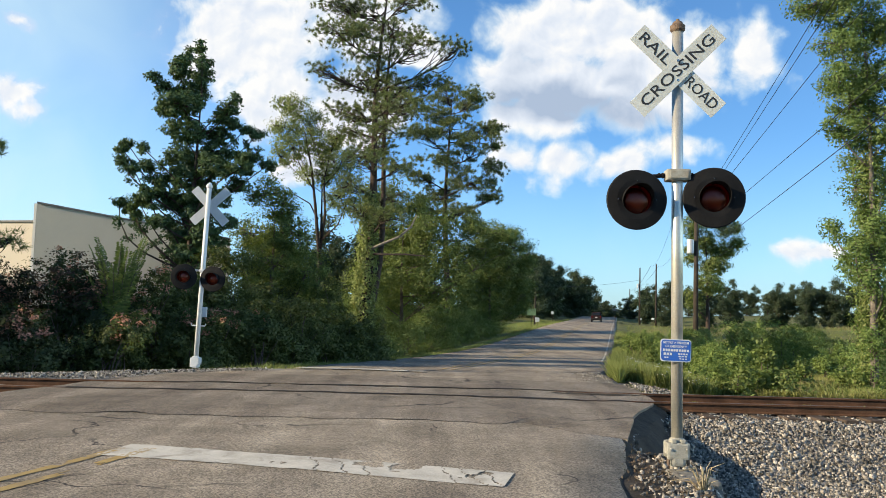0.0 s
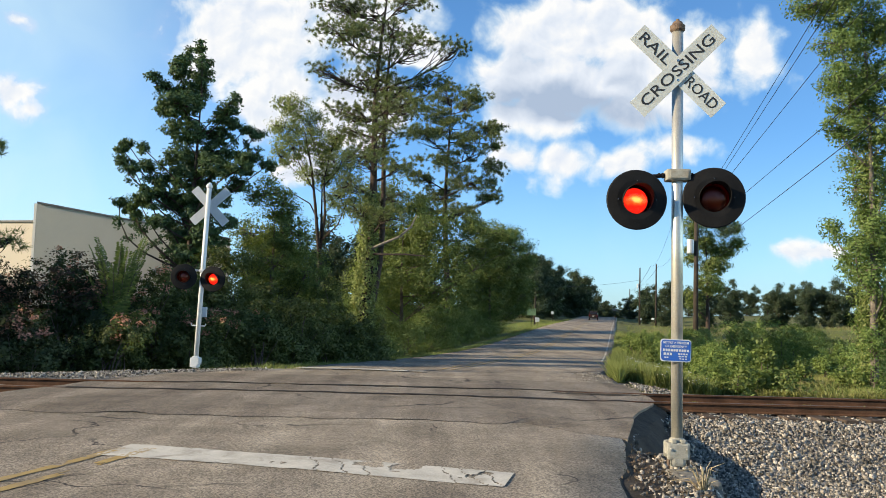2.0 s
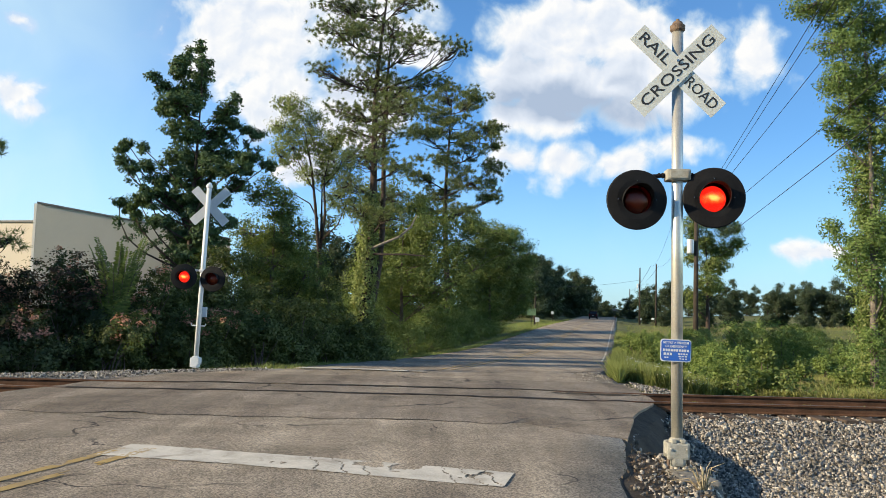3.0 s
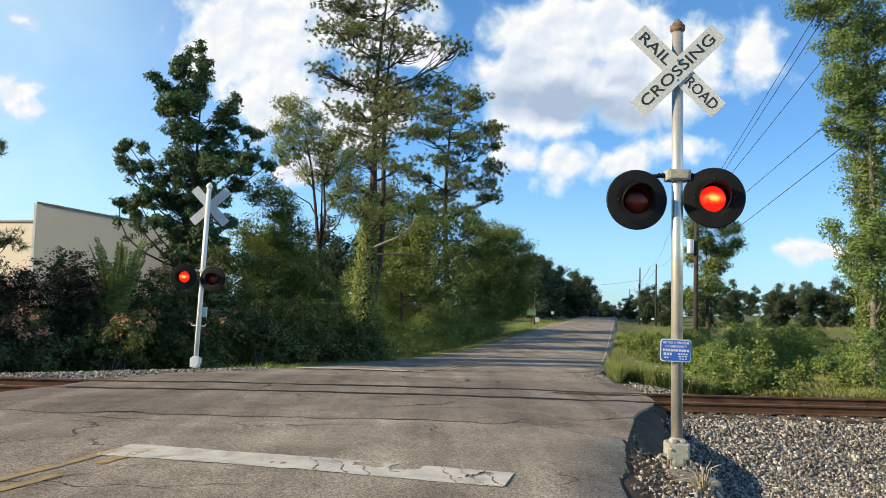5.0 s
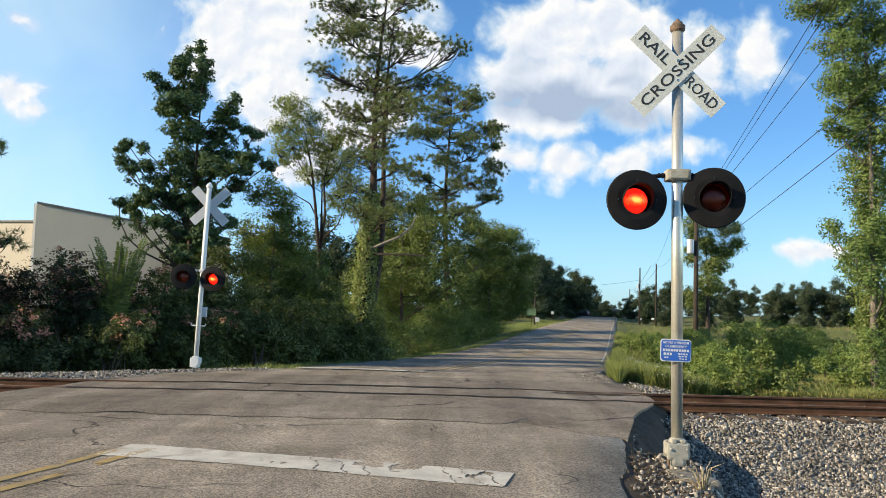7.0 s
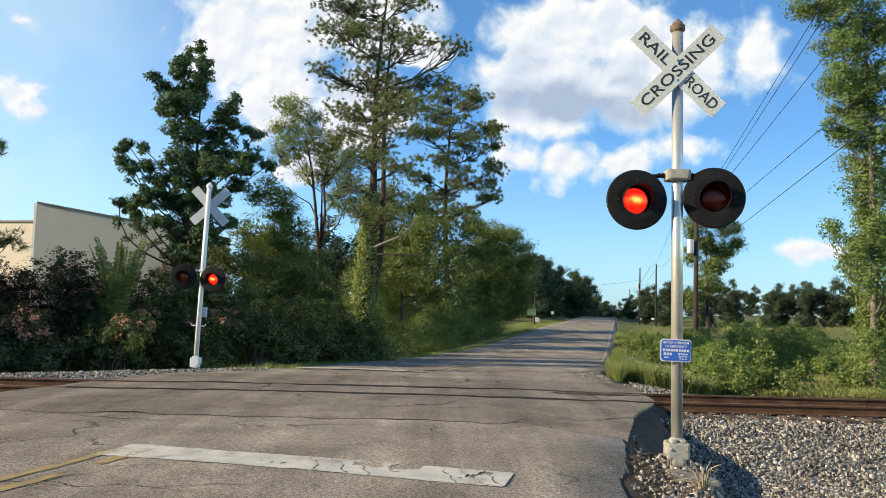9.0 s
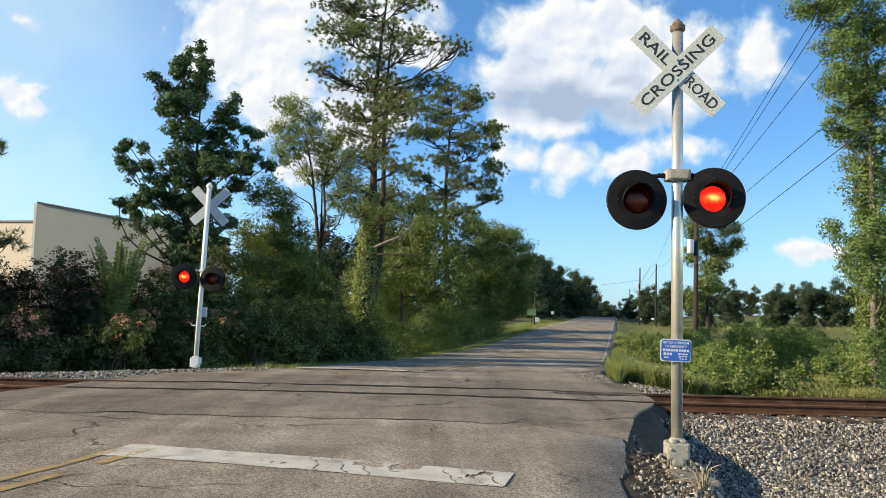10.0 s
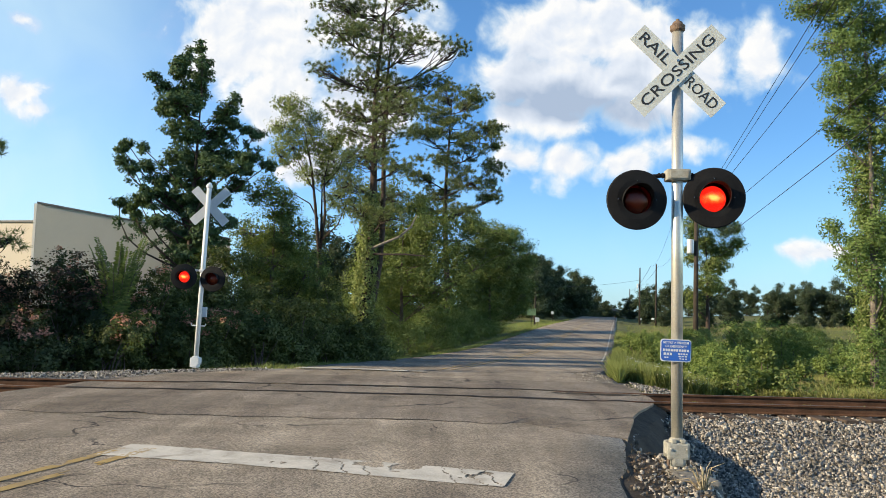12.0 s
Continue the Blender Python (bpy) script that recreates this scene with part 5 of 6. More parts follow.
    # hedge of shrubs behind the far rail
    rng = random.Random(21)
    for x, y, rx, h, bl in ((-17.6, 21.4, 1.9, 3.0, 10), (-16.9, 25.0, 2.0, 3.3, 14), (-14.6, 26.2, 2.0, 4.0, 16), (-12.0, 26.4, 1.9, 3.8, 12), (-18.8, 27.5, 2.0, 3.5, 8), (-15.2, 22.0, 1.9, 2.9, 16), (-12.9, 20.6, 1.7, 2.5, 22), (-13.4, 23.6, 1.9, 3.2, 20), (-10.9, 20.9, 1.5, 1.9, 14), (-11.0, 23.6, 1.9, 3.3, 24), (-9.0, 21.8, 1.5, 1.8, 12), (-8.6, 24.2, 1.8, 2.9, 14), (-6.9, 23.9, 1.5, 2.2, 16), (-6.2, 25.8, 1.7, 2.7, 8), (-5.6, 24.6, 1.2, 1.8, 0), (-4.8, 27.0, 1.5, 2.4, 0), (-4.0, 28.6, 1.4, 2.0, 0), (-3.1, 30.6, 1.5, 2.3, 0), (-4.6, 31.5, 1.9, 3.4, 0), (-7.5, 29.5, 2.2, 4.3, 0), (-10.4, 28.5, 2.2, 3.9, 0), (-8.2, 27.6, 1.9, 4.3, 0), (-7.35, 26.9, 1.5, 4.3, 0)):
        # Leaf colour darkens in steps leftwards, standing in for shade on the hedge.
        shrub("shrub", (x, y, ground_z(x, y) - 0.05), rx, rx * 0.85, h * (1.14 if x > -12 else 1.12), M["leaf_brown_shade"] if x < -11.5 else M["leaf_shrub"] if x < -9.5 else M["leaf_hedge"], "brownish shrub, shade put into its leaf colour, with dull pink blossoms" if x < -11.5 else "dark green shrub with dull pink blossoms" if bl else "dark green leafy shrub", int(abs(x * 31 + y * 17)), 0.10, int(80 * rx * h), 30, bl, 0.13, tips=M["leaf_red"] if x < -10.5 and y < 26 else None)
    for off, y, rx, h in ((1.6, 33, 1.3, 2.0), (1.7, 36, 1.4, 2.4), (1.8, 39.5, 1.5, 2.4), (1.9, 43.5, 1.6, 2.6), (2.0, 48, 1.7, 2.8), (2.2, 53, 1.8, 3.4), (2.4, 58, 1.9, 3.6), (2.6, 64, 2.0, 3.4), (2.8, 71, 2.0, 3.4), (3.2, 79, 2.1, 3.4), (4.0, 37.5, 2.2, 4.2), (4.2, 44, 2.4, 4.6), (4.4, 52, 2.6, 5.4), (5.2, 60, 2.8, 5.6), (8.5, 37, 2.4, 4.4), (6.0, 34.5, 2.0, 3.6), (5.6, 68, 2.6, 5.4), (4.2, 88, 2.2, 3.2), (5.2, 97, 2.2, 3.2)):
        x = road_x(y) - left_edge(y) - off - 0.5 * rx
        shrub("shrub", (x, y, ground_z(x, y) - 0.05), rx, rx, h, M["leaf_mid"], "green leafy undergrowth at the wood's edge", int(abs(x * 13 + y * 7)), 0.11, int(46 * rx * h), 36, 0, 0.24)
    # weeds and shrubs on the field side
    for x, y, rx, top, br in ((12.6, 34, 1.6, 1.29, 0), (15.3, 38, 1.8, 1.58, 0), (15.6, 36, 1.6, 1.46, 0), (18.3, 40, 1.4, 1.13, 0), (21.4, 44, 1.6, 1.23, 0), (10.0, 30, 1.1, 0.98, 0), (10.4, 33, 1.1, 1.0, 0), (9.4, 27, 0.9, 0.79, 0), (9.9, 26, 0.7, 0.65, 0), (8.1, 24, 0.7, 0.39, 0), (7.0, 22, 0.5, 0.18, 0), (9.2, 22.5, 0.42, 0.99, 1), (8.6, 21.4, 0.45, 0.53, 1), (9.1, 21.2, 0.35, 0.35, 1), (8.0, 21, 0.4, 0.26, 1), (7.5, 21.2, 0.4, 0.13, 1), (15.6, 32, 0.9, 0.34, 0), (17.5, 34, 1.1, 0.52, 0), (12.1, 27, 0.5, 0.2, 1), (12.1, 24, 0.45, 0.06, 1), (12.1, 22.5, 0.4, 0.33, 1), (9.4, 21, 0.3, -0.13, 1), (11.2, 45, 1.2, 0.57, 0), (13.7, 50, 1.4, 0.84, 0), (10.4, 36, 1.0, 0.56, 0), (7.9, 30, 0.5, 0.33, 1), (13.7, 45, 1.5, 1.12, 0), (18.0, 55, 1.6, 1.23, 0)):
        h = max(0.35, 1.22 * (top - ground_z(x, y)))
        shrub("shrub", (x, y, ground_z(x, y) - 0.05), rx, rx, h, M["leaf_bright"] if br else M["leaf_field"], "sunlit green weeds beside the track" if br else "bushy green shrub in the overgrown field", int(abs(x * 19 + y * 23)), 0.12 if br else 0.08, int((60 if br else 110) * rx * max(h, 0.8)), 22 if br else 34, 0, 0.13 if br else 0.12, bool(br))

    def verge(rng):
        y = 20.2 + 60 * rng.random() ** 2.0
        x = road_x(y) + right_edge(y) + 0.15 + rng.random() ** 1.4 * (1.8 + 0.03 * y)
        if noise.noise(Vector((x * 0.9, y * 0.6, 2.0))) < -0.12:
            return None
        return x, y

    def field(rng):
        y = 21.0 + 110 * rng.random() ** 1.8
        x = road_x(y) + right_edge(y) + 1.5 + rng.random() * (0.42 * y)
        if noise.noise(Vector((x * 0.35, y * 0.25, 5.0))) < -0.1:
            return None
        return x, y

    def meadow(rng):
        y = 20.6 + 16 * rng.random() ** 1.3
        x = y * rng.uniform(0.40, 0.58)
        if noise.noise(Vector((x * 0.8, y * 0.6, 7.0))) < -0.2:
            return None
        return x, y

    def left_verge(rng):
        y = 21.5 + 60 * rng.random() ** 1.7
        return road_x(y) - left_edge(y) - 0.1 - rng.random() ** 1.5 * 1.6, y

    def sunny_verge(rng):
        y = 84 + 76 * rng.random()
        return road_x(y) - left_edge(y) - 0.2 - rng.random() * 6.5, y

    def bank(rng):
        t = rng.random()
        return -15 + 11 * t + rng.normal() * 0.3, 18.7 + 3.4 * smooth(0.25, 1, t) + rng.normal() * 0.45

    grass_patch("roadside_grass", verge, 32000, 0.2, 0.62, M["grass"], "tall sunlit green grass beside the road", 31, 0.006)
    grass_patch("field_grass", field, 30000, 0.15, 0.42, M["grass"], "rough yellow-green field grass", 32, 0.016)
    grass_patch("meadow_grass", meadow, 36000, 0.08, 0.32, M["grass_meadow"], "low yellow-green weeds and grass in evening sun", 40, 0.012)
    grass_patch("roadside_grass", left_verge, 9000, 0.05, 0.2, M["grass"], "short roadside grass in tree shade", 33)
    grass_patch("roadside_grass", sunny_verge, 9000, 0.1, 0.3, M["grass"], "short sunlit grass on the far roadside", 39, 0.03)
    grass_patch("trackside_grass", bank, 4000, 0.06, 0.26, M["grass"], "low weeds below the shrubs", 34)

    def dry(rng):
        x, y = 11.0 + rng.normal() * 2.0, 24.0 + rng.normal() * 3.0
        return (x, y) if 8.2 < x < 15.5 and y > 20.4 else None

    def far_field(rng):
        y = 40 + 80 * rng.random()
        x = road_x(y) + right_edge(y) + 3 + rng.random() * 0.35 * y
        return (x, y) if noise.noise(Vector((x * 0.12, y * 0.08, 9.0))) > 0.05 else None

    grass_patch("dry_grass", dry, 2200, 0.08, 0.38, M["grass_dry"], "yellowed dry grass among green weeds", 37, 0.010)
    grass_patch("dry_grass", far_field, 4000, 0.2, 0.5, M["grass_dry"], "pale dry seed grass in the open field", 38, 0.02)

    def flowers(rng):
        y = 19.5 + 7 * rng.random()
        return road_x(y) + right_edge(y) + 0.5 + rng.random() * 1.8, y

    r = np.random.default_rng(35)
    pts = []
    for _ in range(80):
        x, y = flowers(r)
        pts += [(x + r.normal() * 0.03, y + r.normal() * 0.03, ground_z(x, y) + r.uniform(0.35, 0.62)) for _ in range(5)]
    tagged(np_part("wildflowers", leaf_quads(r, np.array(pts), 0.035), 4, M["white_flower"]), "small white wildflowers in the roadside grass", "wildflowers", kind="stuff")
    # dry tuft at the signal's foot
    rng = np.random.default_rng(36)
    tuft = empty("dry_grass_tuft", pose(2.56, 7.75, apron_z(2.56, 7.75) - 0.01))
    tagged(tuft, "straw-coloured dry grass tuft beside the signal's concrete footing", "grass")
    bm = bmesh.new()
    for k in range(34):
        a = rng.uniform(0, 6.28)
        L = rng.uniform(0.12, 0.40)
        o = rng.uniform(0.05, 0.34)
        tube(bm, [(0, 0, 0), (o * 0.4 * math.cos(a), o * 0.4 * math.sin(a), L * 0.7), (o * math.cos(a), o * math.sin(a), L * rng.uniform(0.5, 1.0))], [0.006, 0.005, 0.0012], 4)
    part("tuft", bm, M["straw"], tuft)


def track_weed(x, y, z, seed):
    rng = np.random.default_rng(seed)
    weed = empty("track_weed", pose(x, y, z))
    tagged(weed, "small green weed sprouting between the rails", "weed", group="weeds between the rails")
    bm = bmesh.new()
    for k in range(16):
        a, o, h = rng.uniform(0, 6.28), rng.uniform(0.02, 0.09), rng.uniform(0.08, 0.17)
        tube(bm, [(0.3 * o * math.cos(a), 0.3 * o * math.sin(a), -0.02), (0.5 * o * math.cos(a), 0.5 * o * math.sin(a), 0.6 * h), (o * math.cos(a), o * math.sin(a), h)], [0.006, 0.009, 0.001], 4)
    part("blades", bm, M["grass"], weed)


def make_track_weeds():
    for n, (x, y) in enumerate(((4.84, 15.6), (5.02, 15.75), (6.5, 15.7), (7.12, 15.6), (7.25, 15.75), (8.3, 15.7))):
        track_weed(x, y, -0.20, 80 + n)


# ---------------------------------------------------------------- far woods
def far_woods():
    rng = random.Random(50)
    kinds = []
    for s in range(4):
        r = np.random.default_rng(60 + s)
        lobes = [(r.normal() * 2.3, r.uniform(2.0, 9.0), r.uniform(0.7, 1.7), r.uniform(0.6, 1.3)) for _ in range(14)] + [(r.normal() * 0.6, 9.8, 0.8, 1.0), (0.3, 6.5, 1.7, 1.6), (0, 2.6, 2.4, 1.4), (0.4, 1.2, 2.2, 1.1)]
        t = leafy_tree("woodland_tree", (0, 0, -60), lobes, 9.0, 0.2, M["leaf_far"], M["bark_dark"], "dark green tree of the distant roadside wood and the unseen shade row", 70 + s, 0.28, 5.0, 26, 0.36, 2.8)
        kinds.append(t)
    spots = []
    # along the wooded side of the road
    for y, off, k in ((137, 14, 1.05), (160, 12, 1.05), (184, 12, 1.25), (194, 14, 1.3), (222, 8, 1.3), (234, 10, 1.35), (248, 12, 1.4), (228, 13, 1.3), (78, 18, 1.1), (62, 14, 1.0), (56, 19, 0.9), (58, 27, 0.9), (66, 34, 0.9), (216, 22, 1.2), (140, 20, 1.2), (165, 19, 1.2), (225, 18, 1.3), (230, 8, 1.2), (238, 7, 1.15), (246, 9, 1.3), (256, 9, 1.1), (240, 9, 1.2), (178, 17, 1.2), (190, 20, 1.2), (205, 26, 1.2), (188, 17, 1.4), (196, 16.5, 1.35), (180, 20.5, 1.4), (212, 24, 1.35), (214, 30, 1.4), (209, 20, 1.25), (206, 33, 1.4), (178, 10, .9), (70, 17, .8), (72, 21, .85), (72, 25, .8), (75, 29, .85), (78, 24, .95), (70, 33, .8)):
        spots.append((road_x(y) - off, y, k))
    # Unseen trees left of the view, added to shade the hedge.
    spots += [(-18.6, 20.4, .6), (-18.2, 23.0, .6), (-19.4, 25.6, .7), (-17.0, 21.4, .5), (-17.2, 24.6, .58), (-16.8, 19.4, .5), (-22.5, 19.6, .6), (-21.5, 23.6, .75), (-25.5, 16.6, .6), (-26, 21.5, 1.0), (-24.5, 26.5, 1.0)]
    spots += [(22.6, 180, 1.3), (20.2, 172, 1.3), (24.8, 188, 1.3), (17.8, 164, 1.25)]
    spots += [(66, 395, 1.15), (70, 402, 1.3), (74, 398, 1.2), (78, 406, 1.3), (82, 400, 1.2), (86, 408, 1.25), (91, 402, 1.2), (96, 410, 1.2)]
    # field side
    for x, y, k in ((49, 115, .60), (46.5, 113, .5), (54, 110, .66), (50.6, 110, .6), (52.3, 114, .62), (57.5, 112, .6), (60.5, 108, .72), (64, 110, .75), (67, 104, .7), (43, 118, .42), (40.5, 120, .40), (38.5, 118, .36), (44.6, 123, .48), (70, 112, .8), (75, 108, .8), (52, 121, .5), (36, 128, .3), (47, 186, .7), (51, 192, .8), (55, 188, .75), (58, 196, .7), (63, 190, .6), (68, 190, .6), (48, 200, .6), (72, 205, .7), (77, 200, .6), (82, 210, .75), (87, 204, .65), (92, 208, .8), (97, 202, .75), (103, 208, .8), (108, 204, .8), (114, 200, .8), (37.6, 133, .72), (39.5, 153, .7), (46.5, 142, .7), (50, 136, .72), (43, 160, .6), (62, 210, .6), (67, 215, .7), (120, 190, .8)):
        spots.append((x, y, k))
    for i, (x, y, k) in enumerate(spots):
        t = kinds[i % 4]
        t.scale = (k, k, k)
        c = copy_thing(t, pose(x, y, ground_z(x, y), 0, 0, rng.uniform(0, 360)))
        c["group"] = "distant woods"
    for t in kinds:
        for o in list(t.children_recursive) + [t]:
            bpy.data.objects.remove(o)
    # wooded ridge on the skyline
    bm = bmesh.new()
    rows = []
    for i in range(161):
        a = -1.05 + 2.1 * i / 160
        d = 900
        x, y = d * math.sin(a), d * math.cos(a)
        top = 9 + 3.5 * fbm(i, 0, 0.09) + 2.0 * fbm(i, 5, 0.6) - 16 * smooth(0.23, 0.30, a)
        rows.append([bm.verts.new((x * 0.9, y * 0.9, -8)), bm.verts.new((x * 0.97, y * 0.97, top * 0.8)), bm.verts.new((x, y, top)), bm.verts.new((x * 1.2, y * 1.2, -8))])
    for a, b in zip(rows, rows[1:]):
        for i in range(3):
            bm.faces.new((a[i], a[i + 1], b[i + 1], b[i]))
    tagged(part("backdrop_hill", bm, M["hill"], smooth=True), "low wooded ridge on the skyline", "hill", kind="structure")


# ---------------------------------------------------------------- building, poles, signs
def make_building():
    b = empty("warehouse", pose(-31.0, 60.0, -0.5))
    tagged(b, "large tan metal-sided warehouse with flat parapet", "building")
    # gable wall, its eaves falling away from the corner
    ang = radians(8)
    ca, sa = math.cos(ang), math.sin(ang)

    def top(t):
        return 9.5 - 0.156 * t

    def slab(name, t0, t1, z0a, z0b, z1a, z1b, thick, mat, label=""):
        bm = bmesh.new()
        ring = []
        for t, z0, z1 in ((t0, z0a, z1a), (t1, z0b, z1b)):
            ring.append([(ca * t + sa * n, sa * t - ca * n, z) for n, z in ((-thick, z0), (thick, z0), (thick, z1), (-thick, z1))])
        ring_loft(bm, ring)
        return part(name, bm, mat, b, label)

    for i in range(6):
        t0, t1 = 2.4 * i, 2.4 * i + 2.397
        slab("wall_panel", t0, t1, 0, 0, top(t0), top(t1), 0.12, M["wall_tan"])
        slab("coping", t0, t1 + 0.003, top(t0) + 0.002, top(t1) + 0.002, top(t0) + 0.15, top(t1) + 0.15, 0.2, M["trim_dark"], "dark metal coping")
    bm = bmesh.new()
    box(bm, -0.11, -0.0, 4.75, 0.2, 0.25, 9.5, 0.0)
    part("corner_trim", bm, M["trim_white"], b, "pale corner trim")
    # lower wing, turned towards the sun
    for i in range(10):
        bm = bmesh.new()
        box(bm, -2.35 - 3.9 * i, 2.6 + 0.9 * i, 4.15, 3.99, 0.24, 8.3, 0.0, Euler((0, 0, -math.atan2(0.9, 3.9))))
        part("wall_panel", bm, M["wall_tan"], b)
        bm = bmesh.new()
        box(bm, -2.35 - 3.9 * i, 2.55 + 0.9 * i, 8.37, 3.99, 0.4, 0.14, 0.01, Euler((0, 0, -math.atan2(0.9, 3.9))))
        part("coping", bm, M["trim_dark"], b, "dark metal coping")
    bm = bmesh.new()
    tube(bm, [(-1.1, 2.05, 8.2), (-1.1, 2.05, 0.1)], [0.07, 0.07], 8)
    box(bm, -1.1, 2.05, 8.2, 0.35, 0.25, 0.3, 0.02)
    part("downspout", bm, M["trim_white"], b, "pale downspout")
    bm = bmesh.new()
    box(bm, -14, 34, 7.2, 27, 44, 0.2)
    part("roof", bm, M["trim_white"], b)


def utility_pole(x, y, h, label, arm=True, transformer=False):
    z = ground_z(x, y)
    p = empty("utility_pole", pose(x, y, z))
    tagged(p, label, "utility pole", group="utility poles along the road")
    bm = bmesh.new()
    tube(bm, [(0, 0, -0.4), (0.02, 0, h * 0.5), (0.05, 0, h)], [0.16, 0.135, 0.105], 12)
    part("shaft", bm, M["pole_wood"], p, smooth=True)
    if arm:
        bm = bmesh.new()
        box(bm, 0.05, -0.12, h - 0.35, 2.2, 0.09, 0.11, 0.01)
        part("cross_arm", bm, M["pole_wood"], p)
        for dx in (-0.95, -0.35, 0.45, 1.05):
            bm = bmesh.new()
            lathe(bm, [(0.02, h - 0.3), (0.05, h - 0.27), (0.035, h - 0.2), (0.05, h - 0.15), (0.0005, h - 0.12)], 'Z', (dx, -0.12, 0), 10)
            part("insulator", bm, M["sign_back"], p)
    if transformer:
        bm = bmesh.new()
        lathe(bm, [(0.0005, h - 3.7), (0.19, h - 3.7), (0.2, h - 3.62), (0.2, h - 2.95), (0.17, h - 2.88), (0.0005, h - 2.86)], 'Z', (-0.33, -0.08, 0), 16)
        part("transformer", bm, M["sign_back"], p, "grey transformer can")
    return Vector((x, y, z))


def wire(p0, p1, sag, r=0.010):
    bm = bmesh.new()
    p0, p1 = Vector(p0), Vector(p1)
    pts = [p0.lerp(p1, t) - Vector((0, 0, sag * 4 * t * (1 - t))) for t in [k / 24 for k in range(25)]]
    tube(bm, pts, [r] * 25, 5)
    tagged(part("overhead_wire", bm, M["wire"]), "thin dark overhead cable between poles", "wire", group="overhead wires")


def make_poles():
    a = utility_pole(14.9, 46.5, 10.2, "weathered wooden utility pole with a transformer", True, True)
    b = utility_pole(35.4, 131, 10.4, "dark wooden utility pole in the distance", False)
    c = utility_pole(35.2, 141, 10.2, "pale wooden utility pole in the distance", False, True)
    d = utility_pole(55, 232, 9.6, "far wooden utility pole", False)
    f = utility_pole(road_x(118) - 7.6, 118, 5.6, "short leaning wooden pole at the wood's edge", False)
    # wires that pass overhead towards the camera's side of the track
    for x1, z1, x2, z2 in [(14.6, 7.4, 7.09, 12.73), (14.73, 7.41, 7.5, 12.74), (14.8, 7.34, 8.64, 12.2), (15.2, 6.75, 7.24, 7.66), (15.03, 5.1, 6.26, 6.29)]:
        wire((x1, a.y, z1), (x2, 2.0, z2), 0.05, 0.011)
    for dx in (-0.9, 0.4):
        wire((a.x + dx, a.y, a.z + 9.8), (b.x + dx, b.y, b.z + 10), 1.2, 0.009)
        wire((b.x + dx, b.y, b.z + 10), (d.x, d.y, d.z + 9.2), 1.2, 0.025)
    wire((c.x, c.y, c.z + 8.0), (f.x, f.y, f.z + 5.8), 0.4, 0.018)


def road_sign(name, x, y, h, w, hh, mat, label, thick=0.03):
    z = ground_z(x, y)
    s = empty(name, pose(x, y, z))
    tagged(s, label, "sign")
    bm = bmesh.new()
    box(bm, 0, 0.04, h / 2 - 0.1, 0.07, 0.05, h + 0.2, 0.005)
    part("post", bm, M["pole_wood"], s)
    bm = bmesh.new()
    box(bm, 0, 0, h - hh / 2, w, thick, hh, 0.01)
    part("panel", bm, mat, s)
    return s


def make_signs():
    road_sign("green_sign", road_x(104) - 6.6, 104, 2.5, 1.2, 0.9, M["green_sign"], "green rectangular road sign at the wood's edge")
    road_sign("utility_cabinet", road_x(106) - 6.0, 106, 1.2, 0.5, 0.6, M["sign_back"], "small grey cabinet on a post", 0.3)
    road_sign("white_sign", road_x(150) - 7.6, 150, 2.0, 0.45, 0.5, M["white_metal"], "small white sign on a post")
    road_sign("marker_post", road_x(98) + 4.4, 98, 1.6, 0.12, 0.3, M["pole_wood"], "thin dark marker post beside the road", 0.06)
    for x, y, w in ((40.0, 150, 0.4), (42.6, 152, 0.45), (45.4, 155, 0.4), (37.4, 149, 0.3)):
        s = road_sign("mailbox", x, y, 1.2, w, 0.4, M["white_metal"], "white roadside box in the distance", 0.5)


def make_footing():
    f = empty("concrete_footing", pose(2.62, 8.45, -0.16))
    tagged(f, "rough concrete footing under the signal mast", "footing")
    bm = bmesh.new()
    box(bm, 0.06, 0.04, -0.17, 0.40, 0.70, 0.56, 0.04)
    for v in bm.verts:
        v.co += Vector((0.015 * fbm(v.co.x * 9, v.co.y * 9), 0.02 * fbm(v.co.y * 9, 3), 0.012 * fbm(v.co.x * 5, v.co.y * 5)))
    part("block", bm, M["concrete"], f)


